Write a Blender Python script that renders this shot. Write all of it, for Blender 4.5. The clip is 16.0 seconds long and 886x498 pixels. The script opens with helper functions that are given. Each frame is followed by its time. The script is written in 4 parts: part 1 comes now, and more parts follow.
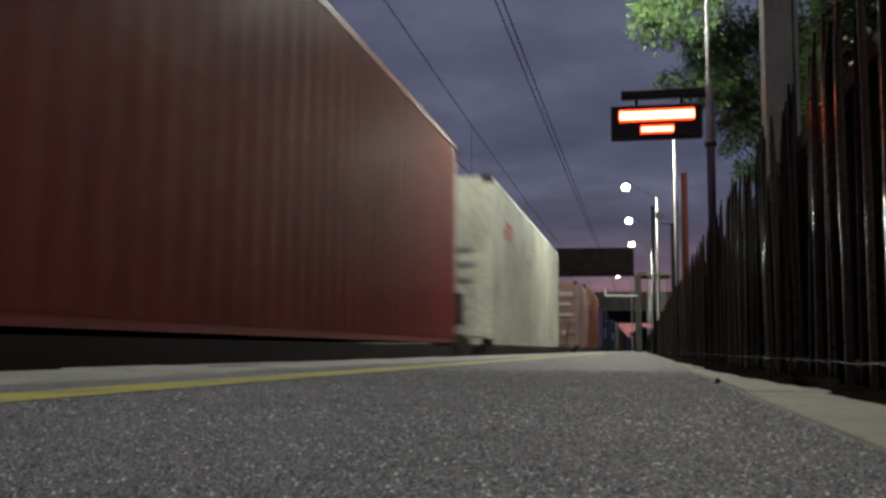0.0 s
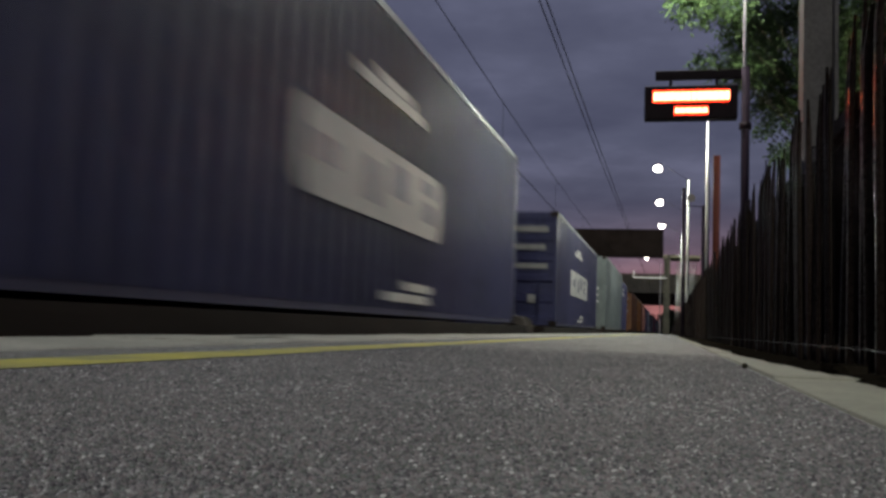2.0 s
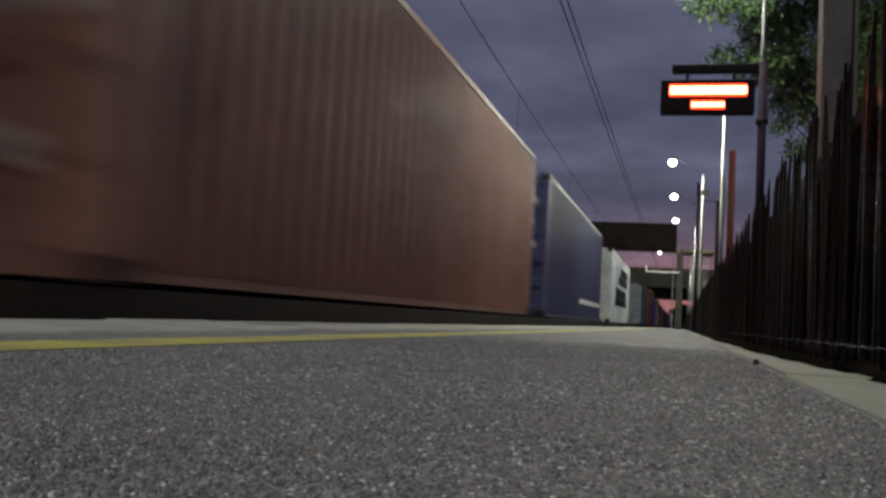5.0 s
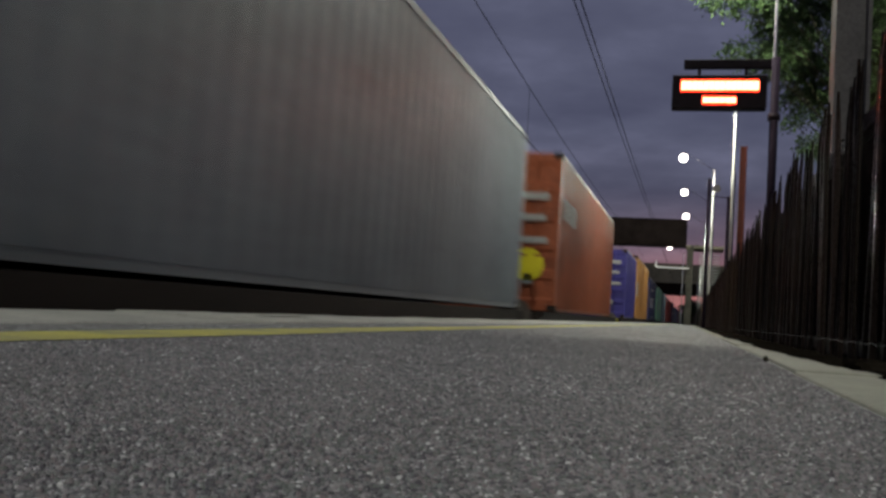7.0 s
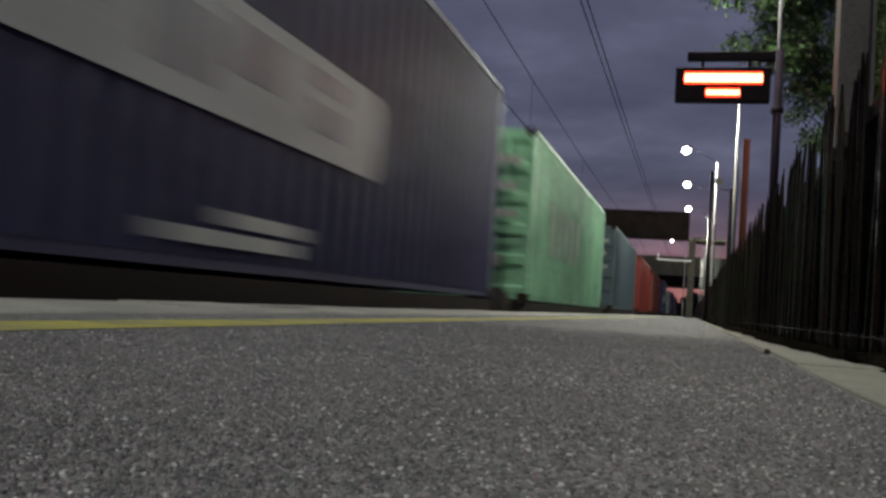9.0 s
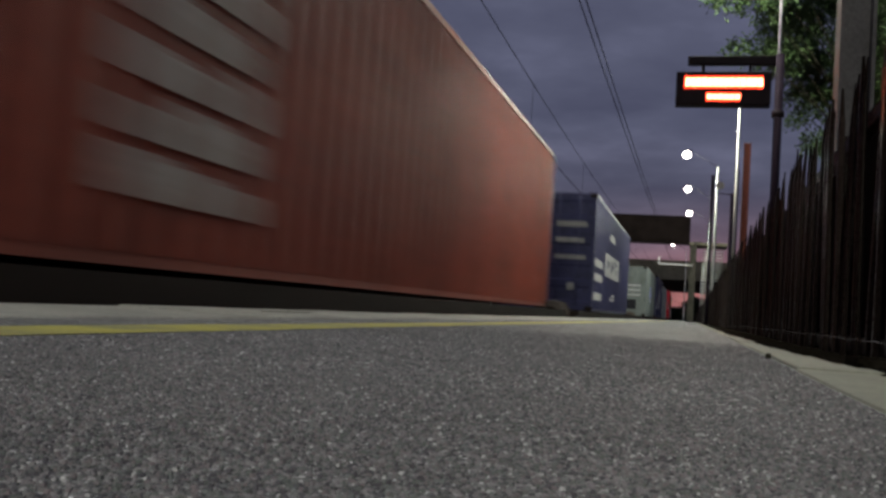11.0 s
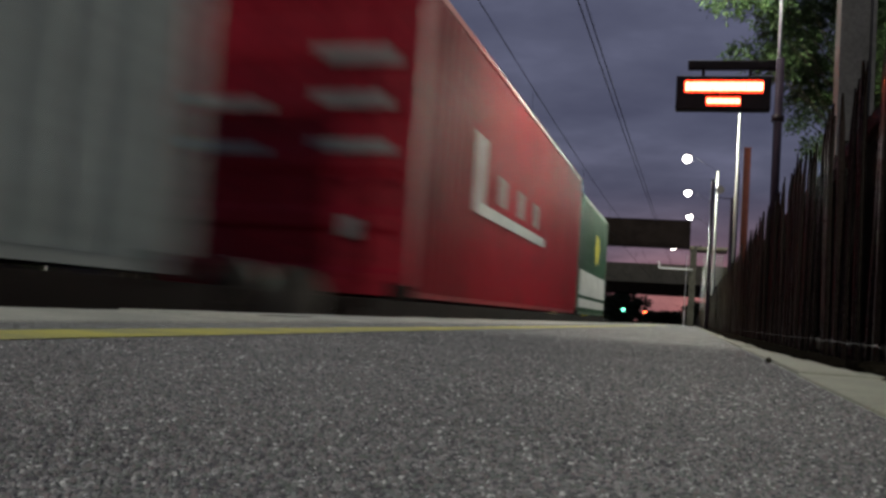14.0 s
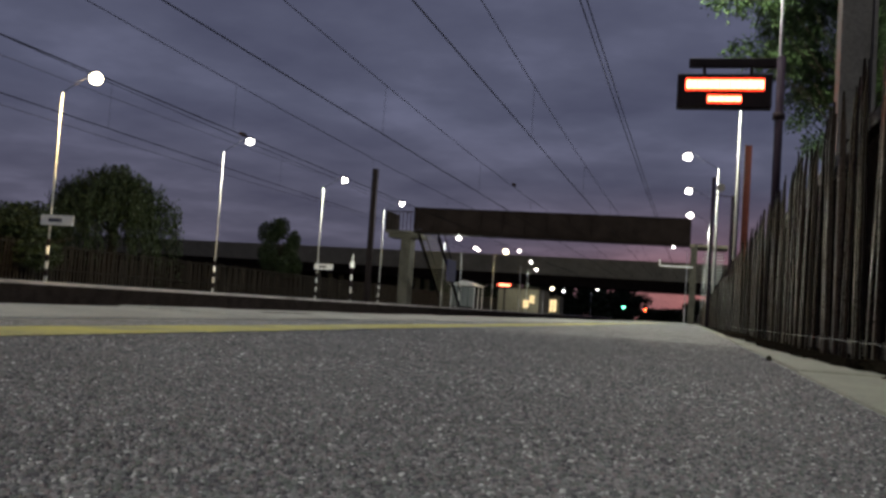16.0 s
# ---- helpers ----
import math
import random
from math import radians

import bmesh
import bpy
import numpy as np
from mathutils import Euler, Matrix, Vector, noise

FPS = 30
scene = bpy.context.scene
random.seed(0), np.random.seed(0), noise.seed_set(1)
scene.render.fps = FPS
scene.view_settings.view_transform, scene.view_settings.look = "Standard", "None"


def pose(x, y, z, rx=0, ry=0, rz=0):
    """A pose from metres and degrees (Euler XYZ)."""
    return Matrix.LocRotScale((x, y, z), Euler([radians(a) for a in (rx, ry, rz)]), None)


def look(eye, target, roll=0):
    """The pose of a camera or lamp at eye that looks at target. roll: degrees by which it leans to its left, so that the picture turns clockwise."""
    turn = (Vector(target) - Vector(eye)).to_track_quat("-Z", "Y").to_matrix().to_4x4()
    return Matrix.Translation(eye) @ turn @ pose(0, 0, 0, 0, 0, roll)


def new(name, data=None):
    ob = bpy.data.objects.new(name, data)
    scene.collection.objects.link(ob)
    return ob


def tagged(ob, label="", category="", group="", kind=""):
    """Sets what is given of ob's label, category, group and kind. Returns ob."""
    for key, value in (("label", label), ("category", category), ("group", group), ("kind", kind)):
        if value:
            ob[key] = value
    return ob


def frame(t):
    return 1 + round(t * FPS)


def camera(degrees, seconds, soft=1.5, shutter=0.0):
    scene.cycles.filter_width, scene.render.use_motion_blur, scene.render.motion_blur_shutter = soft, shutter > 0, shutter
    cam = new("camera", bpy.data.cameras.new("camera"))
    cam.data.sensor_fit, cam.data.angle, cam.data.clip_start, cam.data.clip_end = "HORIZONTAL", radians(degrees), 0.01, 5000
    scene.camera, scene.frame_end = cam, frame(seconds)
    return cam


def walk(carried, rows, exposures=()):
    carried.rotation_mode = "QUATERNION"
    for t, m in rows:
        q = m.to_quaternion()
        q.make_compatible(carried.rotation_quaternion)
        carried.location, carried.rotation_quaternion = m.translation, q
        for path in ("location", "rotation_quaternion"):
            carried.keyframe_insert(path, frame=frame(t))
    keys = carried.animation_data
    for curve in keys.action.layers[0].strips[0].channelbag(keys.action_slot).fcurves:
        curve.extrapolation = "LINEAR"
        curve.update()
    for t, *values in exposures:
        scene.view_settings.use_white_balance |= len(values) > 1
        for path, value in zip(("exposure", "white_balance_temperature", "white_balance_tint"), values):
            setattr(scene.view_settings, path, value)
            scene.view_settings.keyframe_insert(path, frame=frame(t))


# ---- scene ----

# Camera: resting on the platform, settling slowly to one side
EYE = (0.0, 0.0, 0.096)
PATH = [
    (0, 11.82, 6.068, -0.472),
    (0.5, 11.956, 5.541, -0.549),
    (1, 12.452, 5.059, -0.955),
    (1.5, 12.516, 5.062, -0.975),
    (2, 13.419, 4.638, -2.013),
    (2.5, 13.762, 4.493, -2.434),
    (3, 13.793, 4.497, -2.498),
    (3.5, 14.014, 4.232, -3.005),
    (6, 14.197, 3.782, -3.212),
    (6.5, 14.695, 2.923, -3.883),
    (7, 14.65, 3.616, -3.597),
    (7.5, 14.713, 3.098, -3.793),
    (8, 14.722, 3.248, -3.771),
    (8.5, 14.757, 3.055, -3.864),
    (11, 14.82, 3.357, -3.804),
    (11.3, 14.83, 2.5, -3.75),
    (11.4, 14.98, 1.15, -3.62),
    (11.5, 15.057, 0.94, -3.575),
    (11.6, 14.95, 1.75, -3.7),
    (11.7, 14.88, 2.75, -3.8),
    (11.8, 14.86, 3.35, -3.88),
    (12, 14.85, 3.288, -3.879),
    (12.5, 14.867, 3.395, -3.91),
    (13, 14.83, 3.525, -3.87),
    (13.5, 14.848, 3.487, -3.877),
    (14, 14.827, 3.608, -3.826),
    (14.5, 14.836, 3.479, -3.892),
    (15, 14.881, 3.398, -4.014),
    (15.5, 14.868, 3.484, -3.913),
    (16, 14.854, 3.445, -3.95),
]
cam = camera(50.54, 16.0, soft=3.0, shutter=0.68)
walk(cam, [(t, pose(*EYE, 90 + pitch, roll, yaw)) for t, yaw, pitch, roll in PATH])

SPEED = 29.04           # train, metres a second, towards the camera
TRAIN_X = -3.58         # near track's centre line
RAIL_Z = -0.92          # rail top below the platform's surface
BOX_Z = 0.15            # floor of the containers

# ---- world and light ----
world = bpy.data.worlds.new("dusk_sky")
scene.world = world
world.use_nodes = True
wn, wl = world.node_tree.nodes, world.node_tree.links
wn.clear()


def wnode(kind, **kw):
    n = wn.new(kind)
    for k, v in kw.items():
        n.inputs[k].default_value = v
    return n


def ramp_of(nodes, stops):
    n = nodes.new("ShaderNodeValToRGB")
    e = n.color_ramp.elements
    while len(e) < len(stops):
        e.new(0.5)
    for el, (p, c) in zip(e, stops):
        el.position = p
        el.color = (*c, 1) if len(c) == 3 else (c[0], c[0], c[0], 1)
    return n


w_co = wn.new("ShaderNodeTexCoord")
w_sep = wn.new("ShaderNodeSeparateXYZ")
wl.new(w_co.outputs["Generated"], w_sep.inputs[0])
# blue-violet overcast, slightly lighter low down
w_grad = ramp_of(wn, [(0.0, (0.078, 0.073, 0.104)), (0.06, (0.084, 0.081, 0.120)), (0.20, (0.088, 0.094, 0.148)), (1.0, (0.084, 0.093, 0.154))])
wl.new(w_sep.outputs[2], w_grad.inputs[0])
# afterglow low over the far end of the line
w_low = ramp_of(wn, [(0.0, (1.0,)), (0.030, (0.90,)), (0.055, (0.42,)), (0.085, (0.16,)), (0.14, (0.0,))])
wl.new(w_sep.outputs[2], w_low.inputs[0])
w_dot = wn.new("ShaderNodeVectorMath"); w_dot.operation = "DOT_PRODUCT"; w_dot.inputs[1].default_value = (0.10, 0.995, 0.0)
wl.new(w_co.outputs["Generated"], w_dot.inputs[0])
w_az = ramp_of(wn, [(0.92, (0.0,)), (0.975, (0.30,)), (1.0, (1.0,))])
wl.new(w_dot.outputs["Value"], w_az.inputs[0])
w_pk = wn.new("ShaderNodeMath"); w_pk.operation = "MULTIPLY"
wl.new(w_low.outputs[0], w_pk.inputs[0]); wl.new(w_az.outputs[0], w_pk.inputs[1])
w_sky = wn.new("ShaderNodeMix"); w_sky.data_type = "RGBA"
wl.new(w_pk.outputs[0], w_sky.inputs["Factor"]); wl.new(w_grad.outputs[0], w_sky.inputs["A"])
w_sky.inputs["B"].default_value = (0.44, 0.165, 0.150, 1)
# flat cloud layer: project the direction onto a ceiling so that the clouds crowd towards the horizon
w_add = wn.new("ShaderNodeMath"); w_add.operation = "MAXIMUM"; w_add.inputs[1].default_value = 0.0
wl.new(w_sep.outputs[2], w_add.inputs[0])
w_off = wn.new("ShaderNodeMath"); w_off.operation = "ADD"; w_off.inputs[1].default_value = 0.12
wl.new(w_add.outputs[0], w_off.inputs[0])
w_div = wn.new("ShaderNodeVectorMath"); w_div.operation = "DIVIDE"
w_cmb = wn.new("ShaderNodeCombineXYZ")
for i in range(3):
    wl.new(w_off.outputs[0], w_cmb.inputs[i])
wl.new(w_co.outputs["Generated"], w_div.inputs[0])
wl.new(w_cmb.outputs[0], w_div.inputs[1])
w_noise = wnode("ShaderNodeTexNoise", Scale=1.9, Detail=5.0, Roughness=0.55)
wl.new(w_div.outputs[0], w_noise.inputs["Vector"])
w_cl = ramp_of(wn, [(0.30, (0.74, 0.74, 0.78)), (0.52, (1.0, 1.0, 1.0)), (0.72, (1.42, 1.40, 1.38))])
wl.new(w_noise.outputs[0], w_cl.inputs[0])
w_mul = wn.new("ShaderNodeMix"); w_mul.data_type = "RGBA"; w_mul.blend_type = "MULTIPLY"
w_mul.inputs["Factor"].default_value = 1.0
wl.new(w_sky.outputs["Result"], w_mul.inputs["A"])
wl.new(w_cl.outputs[0], w_mul.inputs["B"])
w_bg = wnode("ShaderNodeBackground", Strength=1.06)
wl.new(w_mul.outputs["Result"], w_bg.inputs["Color"])
w_out = wn.new("ShaderNodeOutputWorld")
wl.new(w_bg.outputs[0], w_out.inputs[0])

LAMP_POWER = 900.0
LAMP_COLOUR = (0.97, 1.0, 0.86)
scene.view_settings.exposure = 0.0


# ---- materials ----
def material(name, colour, rough=0.7, metal=0.0, var=0.25, scale=6.0, bump=0.15, fine=60.0, second=None, spec=0.5, vary=0.0):
    """Principled surface: broad stains, fine grain, bump; second: colour of the stains; vary: spread of tone between pieces."""
    m = bpy.data.materials.new(name)
    m.use_nodes = True
    n, l = m.node_tree.nodes, m.node_tree.links
    p = n["Principled BSDF"]
    p.inputs["Roughness"].default_value, p.inputs["Metallic"].default_value = rough, metal
    p.inputs["Specular IOR Level"].default_value = spec
    co = n.new("ShaderNodeTexCoord")
    big = n.new("ShaderNodeTexNoise")
    big.inputs["Scale"].default_value, big.inputs["Detail"].default_value = scale, 6.0
    big.inputs["Roughness"].default_value = 0.65
    small = n.new("ShaderNodeTexNoise")
    small.inputs["Scale"].default_value, small.inputs["Detail"].default_value = fine, 4.0
    for q in (big, small):
        l.new(co.outputs["Object"], q.inputs["Vector"])
    dark = tuple(c * (1 - var) for c in colour) if second is None else second
    light = tuple(min(1, c * (1 + var * 0.7)) for c in colour)
    r = ramp_of(n, [(0.30, dark), (0.52, colour), (0.75, light)])
    l.new(big.outputs[0], r.inputs[0])
    g = ramp_of(n, [(0.30, (1 - var * 0.8,)), (0.70, (1 + var * 0.5,))])
    l.new(small.outputs[0], g.inputs[0])
    mx = n.new("ShaderNodeMix"); mx.data_type = "RGBA"; mx.blend_type = "MULTIPLY"
    mx.inputs["Factor"].default_value = 1.0
    l.new(r.outputs[0], mx.inputs["A"]); l.new(g.outputs[0], mx.inputs["B"])
    last = mx.outputs["Result"]
    if vary:
        oi = n.new("ShaderNodeObjectInfo")
        vr = ramp_of(n, [(0.0, (1 - vary,)), (1.0, (1 + vary,))])
        l.new(oi.outputs["Random"], vr.inputs[0])
        m2 = n.new("ShaderNodeMix"); m2.data_type = "RGBA"; m2.blend_type = "MULTIPLY"
        m2.inputs["Factor"].default_value = 1.0
        l.new(last, m2.inputs["A"]); l.new(vr.outputs[0], m2.inputs["B"])
        last = m2.outputs["Result"]
    l.new(last, p.inputs["Base Color"])
    rr = ramp_of(n, [(0.3, (max(0.05, rough - 0.12),)), (0.7, (min(1, rough + 0.12),))])
    l.new(small.outputs[0], rr.inputs[0]); l.new(rr.outputs[0], p.inputs["Roughness"])
    if bump:
        b = n.new("ShaderNodeBump")
        b.inputs["Strength"].default_value, b.inputs["Distance"].default_value = bump, 0.02
        l.new(small.outputs[0], b.inputs["Height"]); l.new(b.outputs[0], p.inputs["Normal"])
    return m


def glow(name, colour, strength):
    m = bpy.data.materials.new(name)
    m.use_nodes = True
    n, l = m.node_tree.nodes, m.node_tree.links
    n.clear()
    e = n.new("ShaderNodeEmission")
    e.inputs["Color"].default_value, e.inputs["Strength"].default_value = (*colour, 1), strength
    o = n.new("ShaderNodeOutputMaterial")
    l.new(e.outputs[0], o.inputs[0])
    return m


def asphalt_material():
    """Fine-graded tarmac: stones of two sizes, worn patches, sparkling chips."""
    m = material("asphalt", (0.225, 0.222, 0.222), 0.85, 0, 0.30, 1.3, 0, 90.0)
    n, l = m.node_tree.nodes, m.node_tree.links
    p = n["Principled BSDF"]
    co = n.new("ShaderNodeTexCoord")
    v = n.new("ShaderNodeTexVoronoi"); v.inputs["Scale"].default_value = 330.0
    v2 = n.new("ShaderNodeTexVoronoi"); v2.inputs["Scale"].default_value = 120.0
    for q in (v, v2):
        l.new(co.outputs["Object"], q.inputs["Vector"])
    sep = n.new("ShaderNodeSeparateColor"); l.new(v.outputs["Color"], sep.inputs[0])
    sep2 = n.new("ShaderNodeSeparateColor"); l.new(v2.outputs["Color"], sep2.inputs[0])
    tone = ramp_of(n, [(0.0, (0.18,)), (0.40, (0.62,)), (0.75, (1.35,)), (0.95, (2.1,)), (1.0, (4.5,))])
    l.new(sep.outputs[0], tone.inputs[0])
    tone2 = ramp_of(n, [(0.0, (0.45,)), (0.6, (1.0,)), (1.0, (1.6,))])
    l.new(sep2.outputs[1], tone2.inputs[0])
    src = p.inputs["Base Color"].links[0].from_socket
    for t in (tone, tone2):
        mx = n.new("ShaderNodeMix"); mx.data_type = "RGBA"; mx.blend_type = "MULTIPLY"
        mx.inputs["Factor"].default_value = 1.0
        l.new(src, mx.inputs["A"]); l.new(t.outputs[0], mx.inputs["B"])
        src = mx.outputs["Result"]
    l.new(src, p.inputs["Base Color"])
    b = n.new("ShaderNodeBump"); b.inputs["Strength"].default_value, b.inputs["Distance"].default_value = 0.7, 0.003
    l.new(sep.outputs[0], b.inputs["Height"]); l.new(b.outputs[0], p.inputs["Normal"])
    return m


M_ASPHALT = asphalt_material()
M_COPING = material("coping_concrete", (0.42, 0.41, 0.36), 0.85, 0, 0.30, 2.0, 0.4, 70, vary=0.10)
M_LITEDGE = material("worn_lamplit_edge", (0.66, 0.60, 0.56), 0.8, 0, 0.35, 0.5, 0.3, 30, second=(0.34, 0.30, 0.27), spec=0.1)
M_YELLOW = material("yellow_line_paint", (0.56, 0.50, 0.11), 0.75, 0, 0.30, 3.2, 0.3, 120, second=(0.30, 0.285, 0.17))
M_KERB = material("kerb_concrete", (0.33, 0.325, 0.255), 0.85, 0, 0.22, 3.0, 0.3, 80, vary=0.08)
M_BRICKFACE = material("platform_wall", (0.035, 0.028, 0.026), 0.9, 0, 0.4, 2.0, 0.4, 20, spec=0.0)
M_BALLAST = material("ballast", (0.09, 0.08, 0.07), 0.95, 0, 0.5, 6.0, 1.0, 22, spec=0.05)
M_SLEEPER = material("sleeper_concrete", (0.16, 0.15, 0.14), 0.9, 0, 0.3, 3.0, 0.3, 30, spec=0.1)
M_RAIL = material("rail_steel", (0.20, 0.13, 0.10), 0.5, 0.8, 0.3, 8.0, 0.2, 60)
M_FENCE = material("black_painted_steel", (0.018, 0.0125, 0.011), 0.34, 0.0, 0.45, 5.0, 0.30, 70, vary=0.6, spec=0.04)
M_FENCEBACK = material("dark_gap_sheet", (0.012, 0.009, 0.008), 0.95, 0.0, 0.4, 5.0, 0.3, 50, spec=0.0)
M_EARTH = material("dark_soil_and_litter", (0.035, 0.032, 0.022), 0.95, 0, 0.5, 3.0, 0.8, 25, spec=0.04)
M_OLDFENCE = material("weathered_black_timber", (0.017, 0.013, 0.010), 0.85, 0.0, 0.4, 4.0, 0.25, 50, vary=0.3, spec=0.08)
M_DARKMAST = material("dark_rusty_mast_steel", (0.020, 0.016, 0.017), 0.85, 0.0, 0.3, 3.0, 0.15, 40, spec=0.0)
M_MAST = material("dull_grey_mast_steel", (0.125, 0.115, 0.118), 0.8, 0.0, 0.25, 3.0, 0.15, 40, spec=0.05)
M_PALEBLUE = material("pale_blue_print", (0.30, 0.40, 0.46), 0.6, 0, 0.2, 3, 0.1, 40)
M_DIMLETTER = material("weathered_lettering", (0.27, 0.26, 0.25), 0.75, 0, 0.4, 3, 0.1, 40, spec=0.12)
M_LITTER = material("dark_leaf_litter", (0.016, 0.013, 0.010), 1.0, 0, 0.5, 14.0, 0.8, 60, spec=0.0)
M_CHALK = material("rubbed_pale_lettering", (0.33, 0.29, 0.27), 0.8, 0, 0.45, 2.5, 0.1, 30, second=(0.22, 0.12, 0.10), spec=0.05)
M_FAINT = material("ghost_lettering", (0.15, 0.055, 0.045), 0.75, 0, 0.5, 3, 0.1, 40, spec=0.12)
M_PIER = material("dark_stained_concrete", (0.09, 0.085, 0.07), 0.9, 0, 0.35, 1.2, 0.3, 12, spec=0.1)
M_GALV = material("galvanised_steel", (0.42, 0.43, 0.44), 0.45, 0.6, 0.18, 5.0, 0.1, 60)
M_WHITEPOLE = material("white_painted_column", (0.72, 0.72, 0.68), 0.45, 0, 0.12, 4.0, 0.1, 50)
M_GREYPOLE = material("dull_grey_column", (0.22, 0.20, 0.23), 0.5, 0, 0.2, 4.0, 0.1, 50, spec=0.2)
M_DARKPOLE = material("dark_painted_column", (0.020, 0.014, 0.022), 0.6, 0, 0.25, 4.0, 0.1, 50, spec=0.01)
M_REDMAST = material("rust_red_mast", (0.052, 0.014, 0.010), 0.8, 0, 0.35, 4.0, 0.2, 50, spec=0.1)
M_BLACK = material("black_housing", (0.018, 0.013, 0.016), 0.6, 0, 0.3, 6.0, 0.1, 60, spec=0.05)
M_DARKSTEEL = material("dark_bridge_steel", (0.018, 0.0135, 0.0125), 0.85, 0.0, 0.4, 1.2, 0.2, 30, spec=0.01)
M_CONCRETE = material("weathered_concrete", (0.22, 0.20, 0.145), 0.9, 0, 0.35, 0.25, 0.3, 8, second=(0.17, 0.155, 0.11), spec=0.1)
M_WIRE = material("wire", (0.008, 0.008, 0.009), 0.95, 0.0, 0.2, 5, 0, 20, spec=0)
M_BARK = material("bark", (0.030, 0.022, 0.016), 0.9, 0, 0.4, 8, 0.8, 40, spec=0.1)
M_SIGNWHITE = material("sign_white", (0.78, 0.78, 0.76), 0.5, 0, 0.08, 5, 0, 40)
M_SIGNTEXT = material("sign_dark_lettering", (0.08, 0.08, 0.10), 0.5, 0, 0.2, 5, 0, 40)
M_BLUEPANEL = material("blue_poster_panel", (0.022, 0.020, 0.12), 0.5, 0, 0.25, 5, 0, 40)
M_WAGON = material("wagon_grime", (0.022, 0.016, 0.014), 0.85, 0.0, 0.4, 2.5, 0.4, 30, spec=0.06)
M_WHEEL = material("wheel_steel", (0.10, 0.085, 0.075), 0.55, 0.7, 0.3, 6, 0.2, 40)
M_WAGONYELLOW = material("wagon_end_yellow", (0.30, 0.28, 0.03), 0.6, 0, 0.3, 4, 0.2, 40)
M_LETTER = material("faded_white_lettering", (0.46, 0.46, 0.45), 0.7, 0, 0.25, 3, 0.1, 40, spec=0.12)
M_LETTERYELLOW = material("yellow_lettering", (0.50, 0.43, 0.02), 0.6, 0, 0.2, 3, 0.1, 40, spec=0.12)
M_LETTERBLUE = material("blue_lettering", (0.24, 0.26, 0.52), 0.6, 0, 0.2, 3, 0.1, 40, spec=0.12)
M_LETTERBLACK = material("black_lettering", (0.03, 0.03, 0.035), 0.6, 0, 0.2, 3, 0.1, 40, spec=0.0)
M_LETTERRED = material("red_lettering", (0.40, 0.04, 0.04), 0.6, 0, 0.2, 3, 0.1, 40, spec=0.12)
M_PANE = material("shelter_glazing", (0.20, 0.22, 0.21), 0.25, 0, 0.1, 4, 0, 40)
M_LAMPGLOW = glow("lamp_bowl_glow", (1.0, 0.93, 0.84), 16.0)
M_WARMGLOW = glow("warm_lamp_glow", (1.0, 0.82, 0.52), 16.0)
M_LEDHALO = glow("red_led_halo", (1.0, 0.040, 0.012), 4.5)
M_LEDHOT = glow("orange_led_characters", (1.0, 0.19, 0.10), 12.0)
M_GREENSIG = glow("green_signal_lens", (0.15, 1.0, 0.55), 9.0)
M_REDSIG = glow("red_signal_lens", (1.0, 0.10, 0.03), 11.0)
M_WINDOWLIT = glow("lit_window", (1.0, 0.75, 0.38), 1.3)


def leaf_material(name, colour):
    m = material(name, colour, 0.6, 0, 0.35, 2.5, 0, 30, spec=0.2)
    n, l = m.node_tree.nodes, m.node_tree.links
    p = n["Principled BSDF"]
    g = n.new("ShaderNodeNewGeometry")
    r = ramp_of(n, [(0.0, (0.55,)), (1.0, (1.5,))])
    l.new(g.outputs["Random Per Island"], r.inputs[0])
    mx = n.new("ShaderNodeMix"); mx.data_type = "RGBA"; mx.blend_type = "MULTIPLY"
    mx.inputs["Factor"].default_value = 1.0
    l.new(p.inputs["Base Color"].links[0].from_socket, mx.inputs["A"]); l.new(r.outputs[0], mx.inputs["B"])
    l.new(mx.outputs["Result"], p.inputs["Base Color"])
    return m


def chipping_material():
    """Loose-looking stone chips of the tarmac's wearing course, each its own tone."""
    m = material("stone_chips", (0.205, 0.199, 0.202), 0.75, 0, 0.2, 3.0, 0.0, 60, spec=0.5)
    n, l = m.node_tree.nodes, m.node_tree.links
    p = n["Principled BSDF"]
    g = n.new("ShaderNodeNewGeometry")
    r = ramp_of(n, [(0.0, (0.34, 0.33, 0.38)), (0.22, (0.62, 0.58, 0.66)), (0.36, (0.70, 0.78, 0.72)), (0.50, (1.02, 0.84, 0.90)), (0.64, (0.90, 1.0, 0.98)), (0.80, (1.22, 1.12, 1.20)), (0.95, (1.45, 1.4, 1.42)), (1.0, (3.0, 3.0, 3.0))])
    l.new(g.outputs["Random Per Island"], r.inputs[0])
    mx = n.new("ShaderNodeMix"); mx.data_type = "RGBA"; mx.blend_type = "MULTIPLY"
    mx.inputs["Factor"].default_value = 1.0
    l.new(p.inputs["Base Color"].links[0].from_socket, mx.inputs["A"]); l.new(r.outputs[0], mx.inputs["B"])
    l.new(mx.outputs["Result"], p.inputs["Base Color"])
    return m


M_CHIPS = chipping_material()
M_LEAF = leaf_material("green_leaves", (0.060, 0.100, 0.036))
# darkened copy of the green leaves: shade put into the colour
M_LEAFSHADE = leaf_material("shaded_green_leaves", (0.036, 0.062, 0.020))
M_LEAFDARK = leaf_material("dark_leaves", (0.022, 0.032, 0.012))


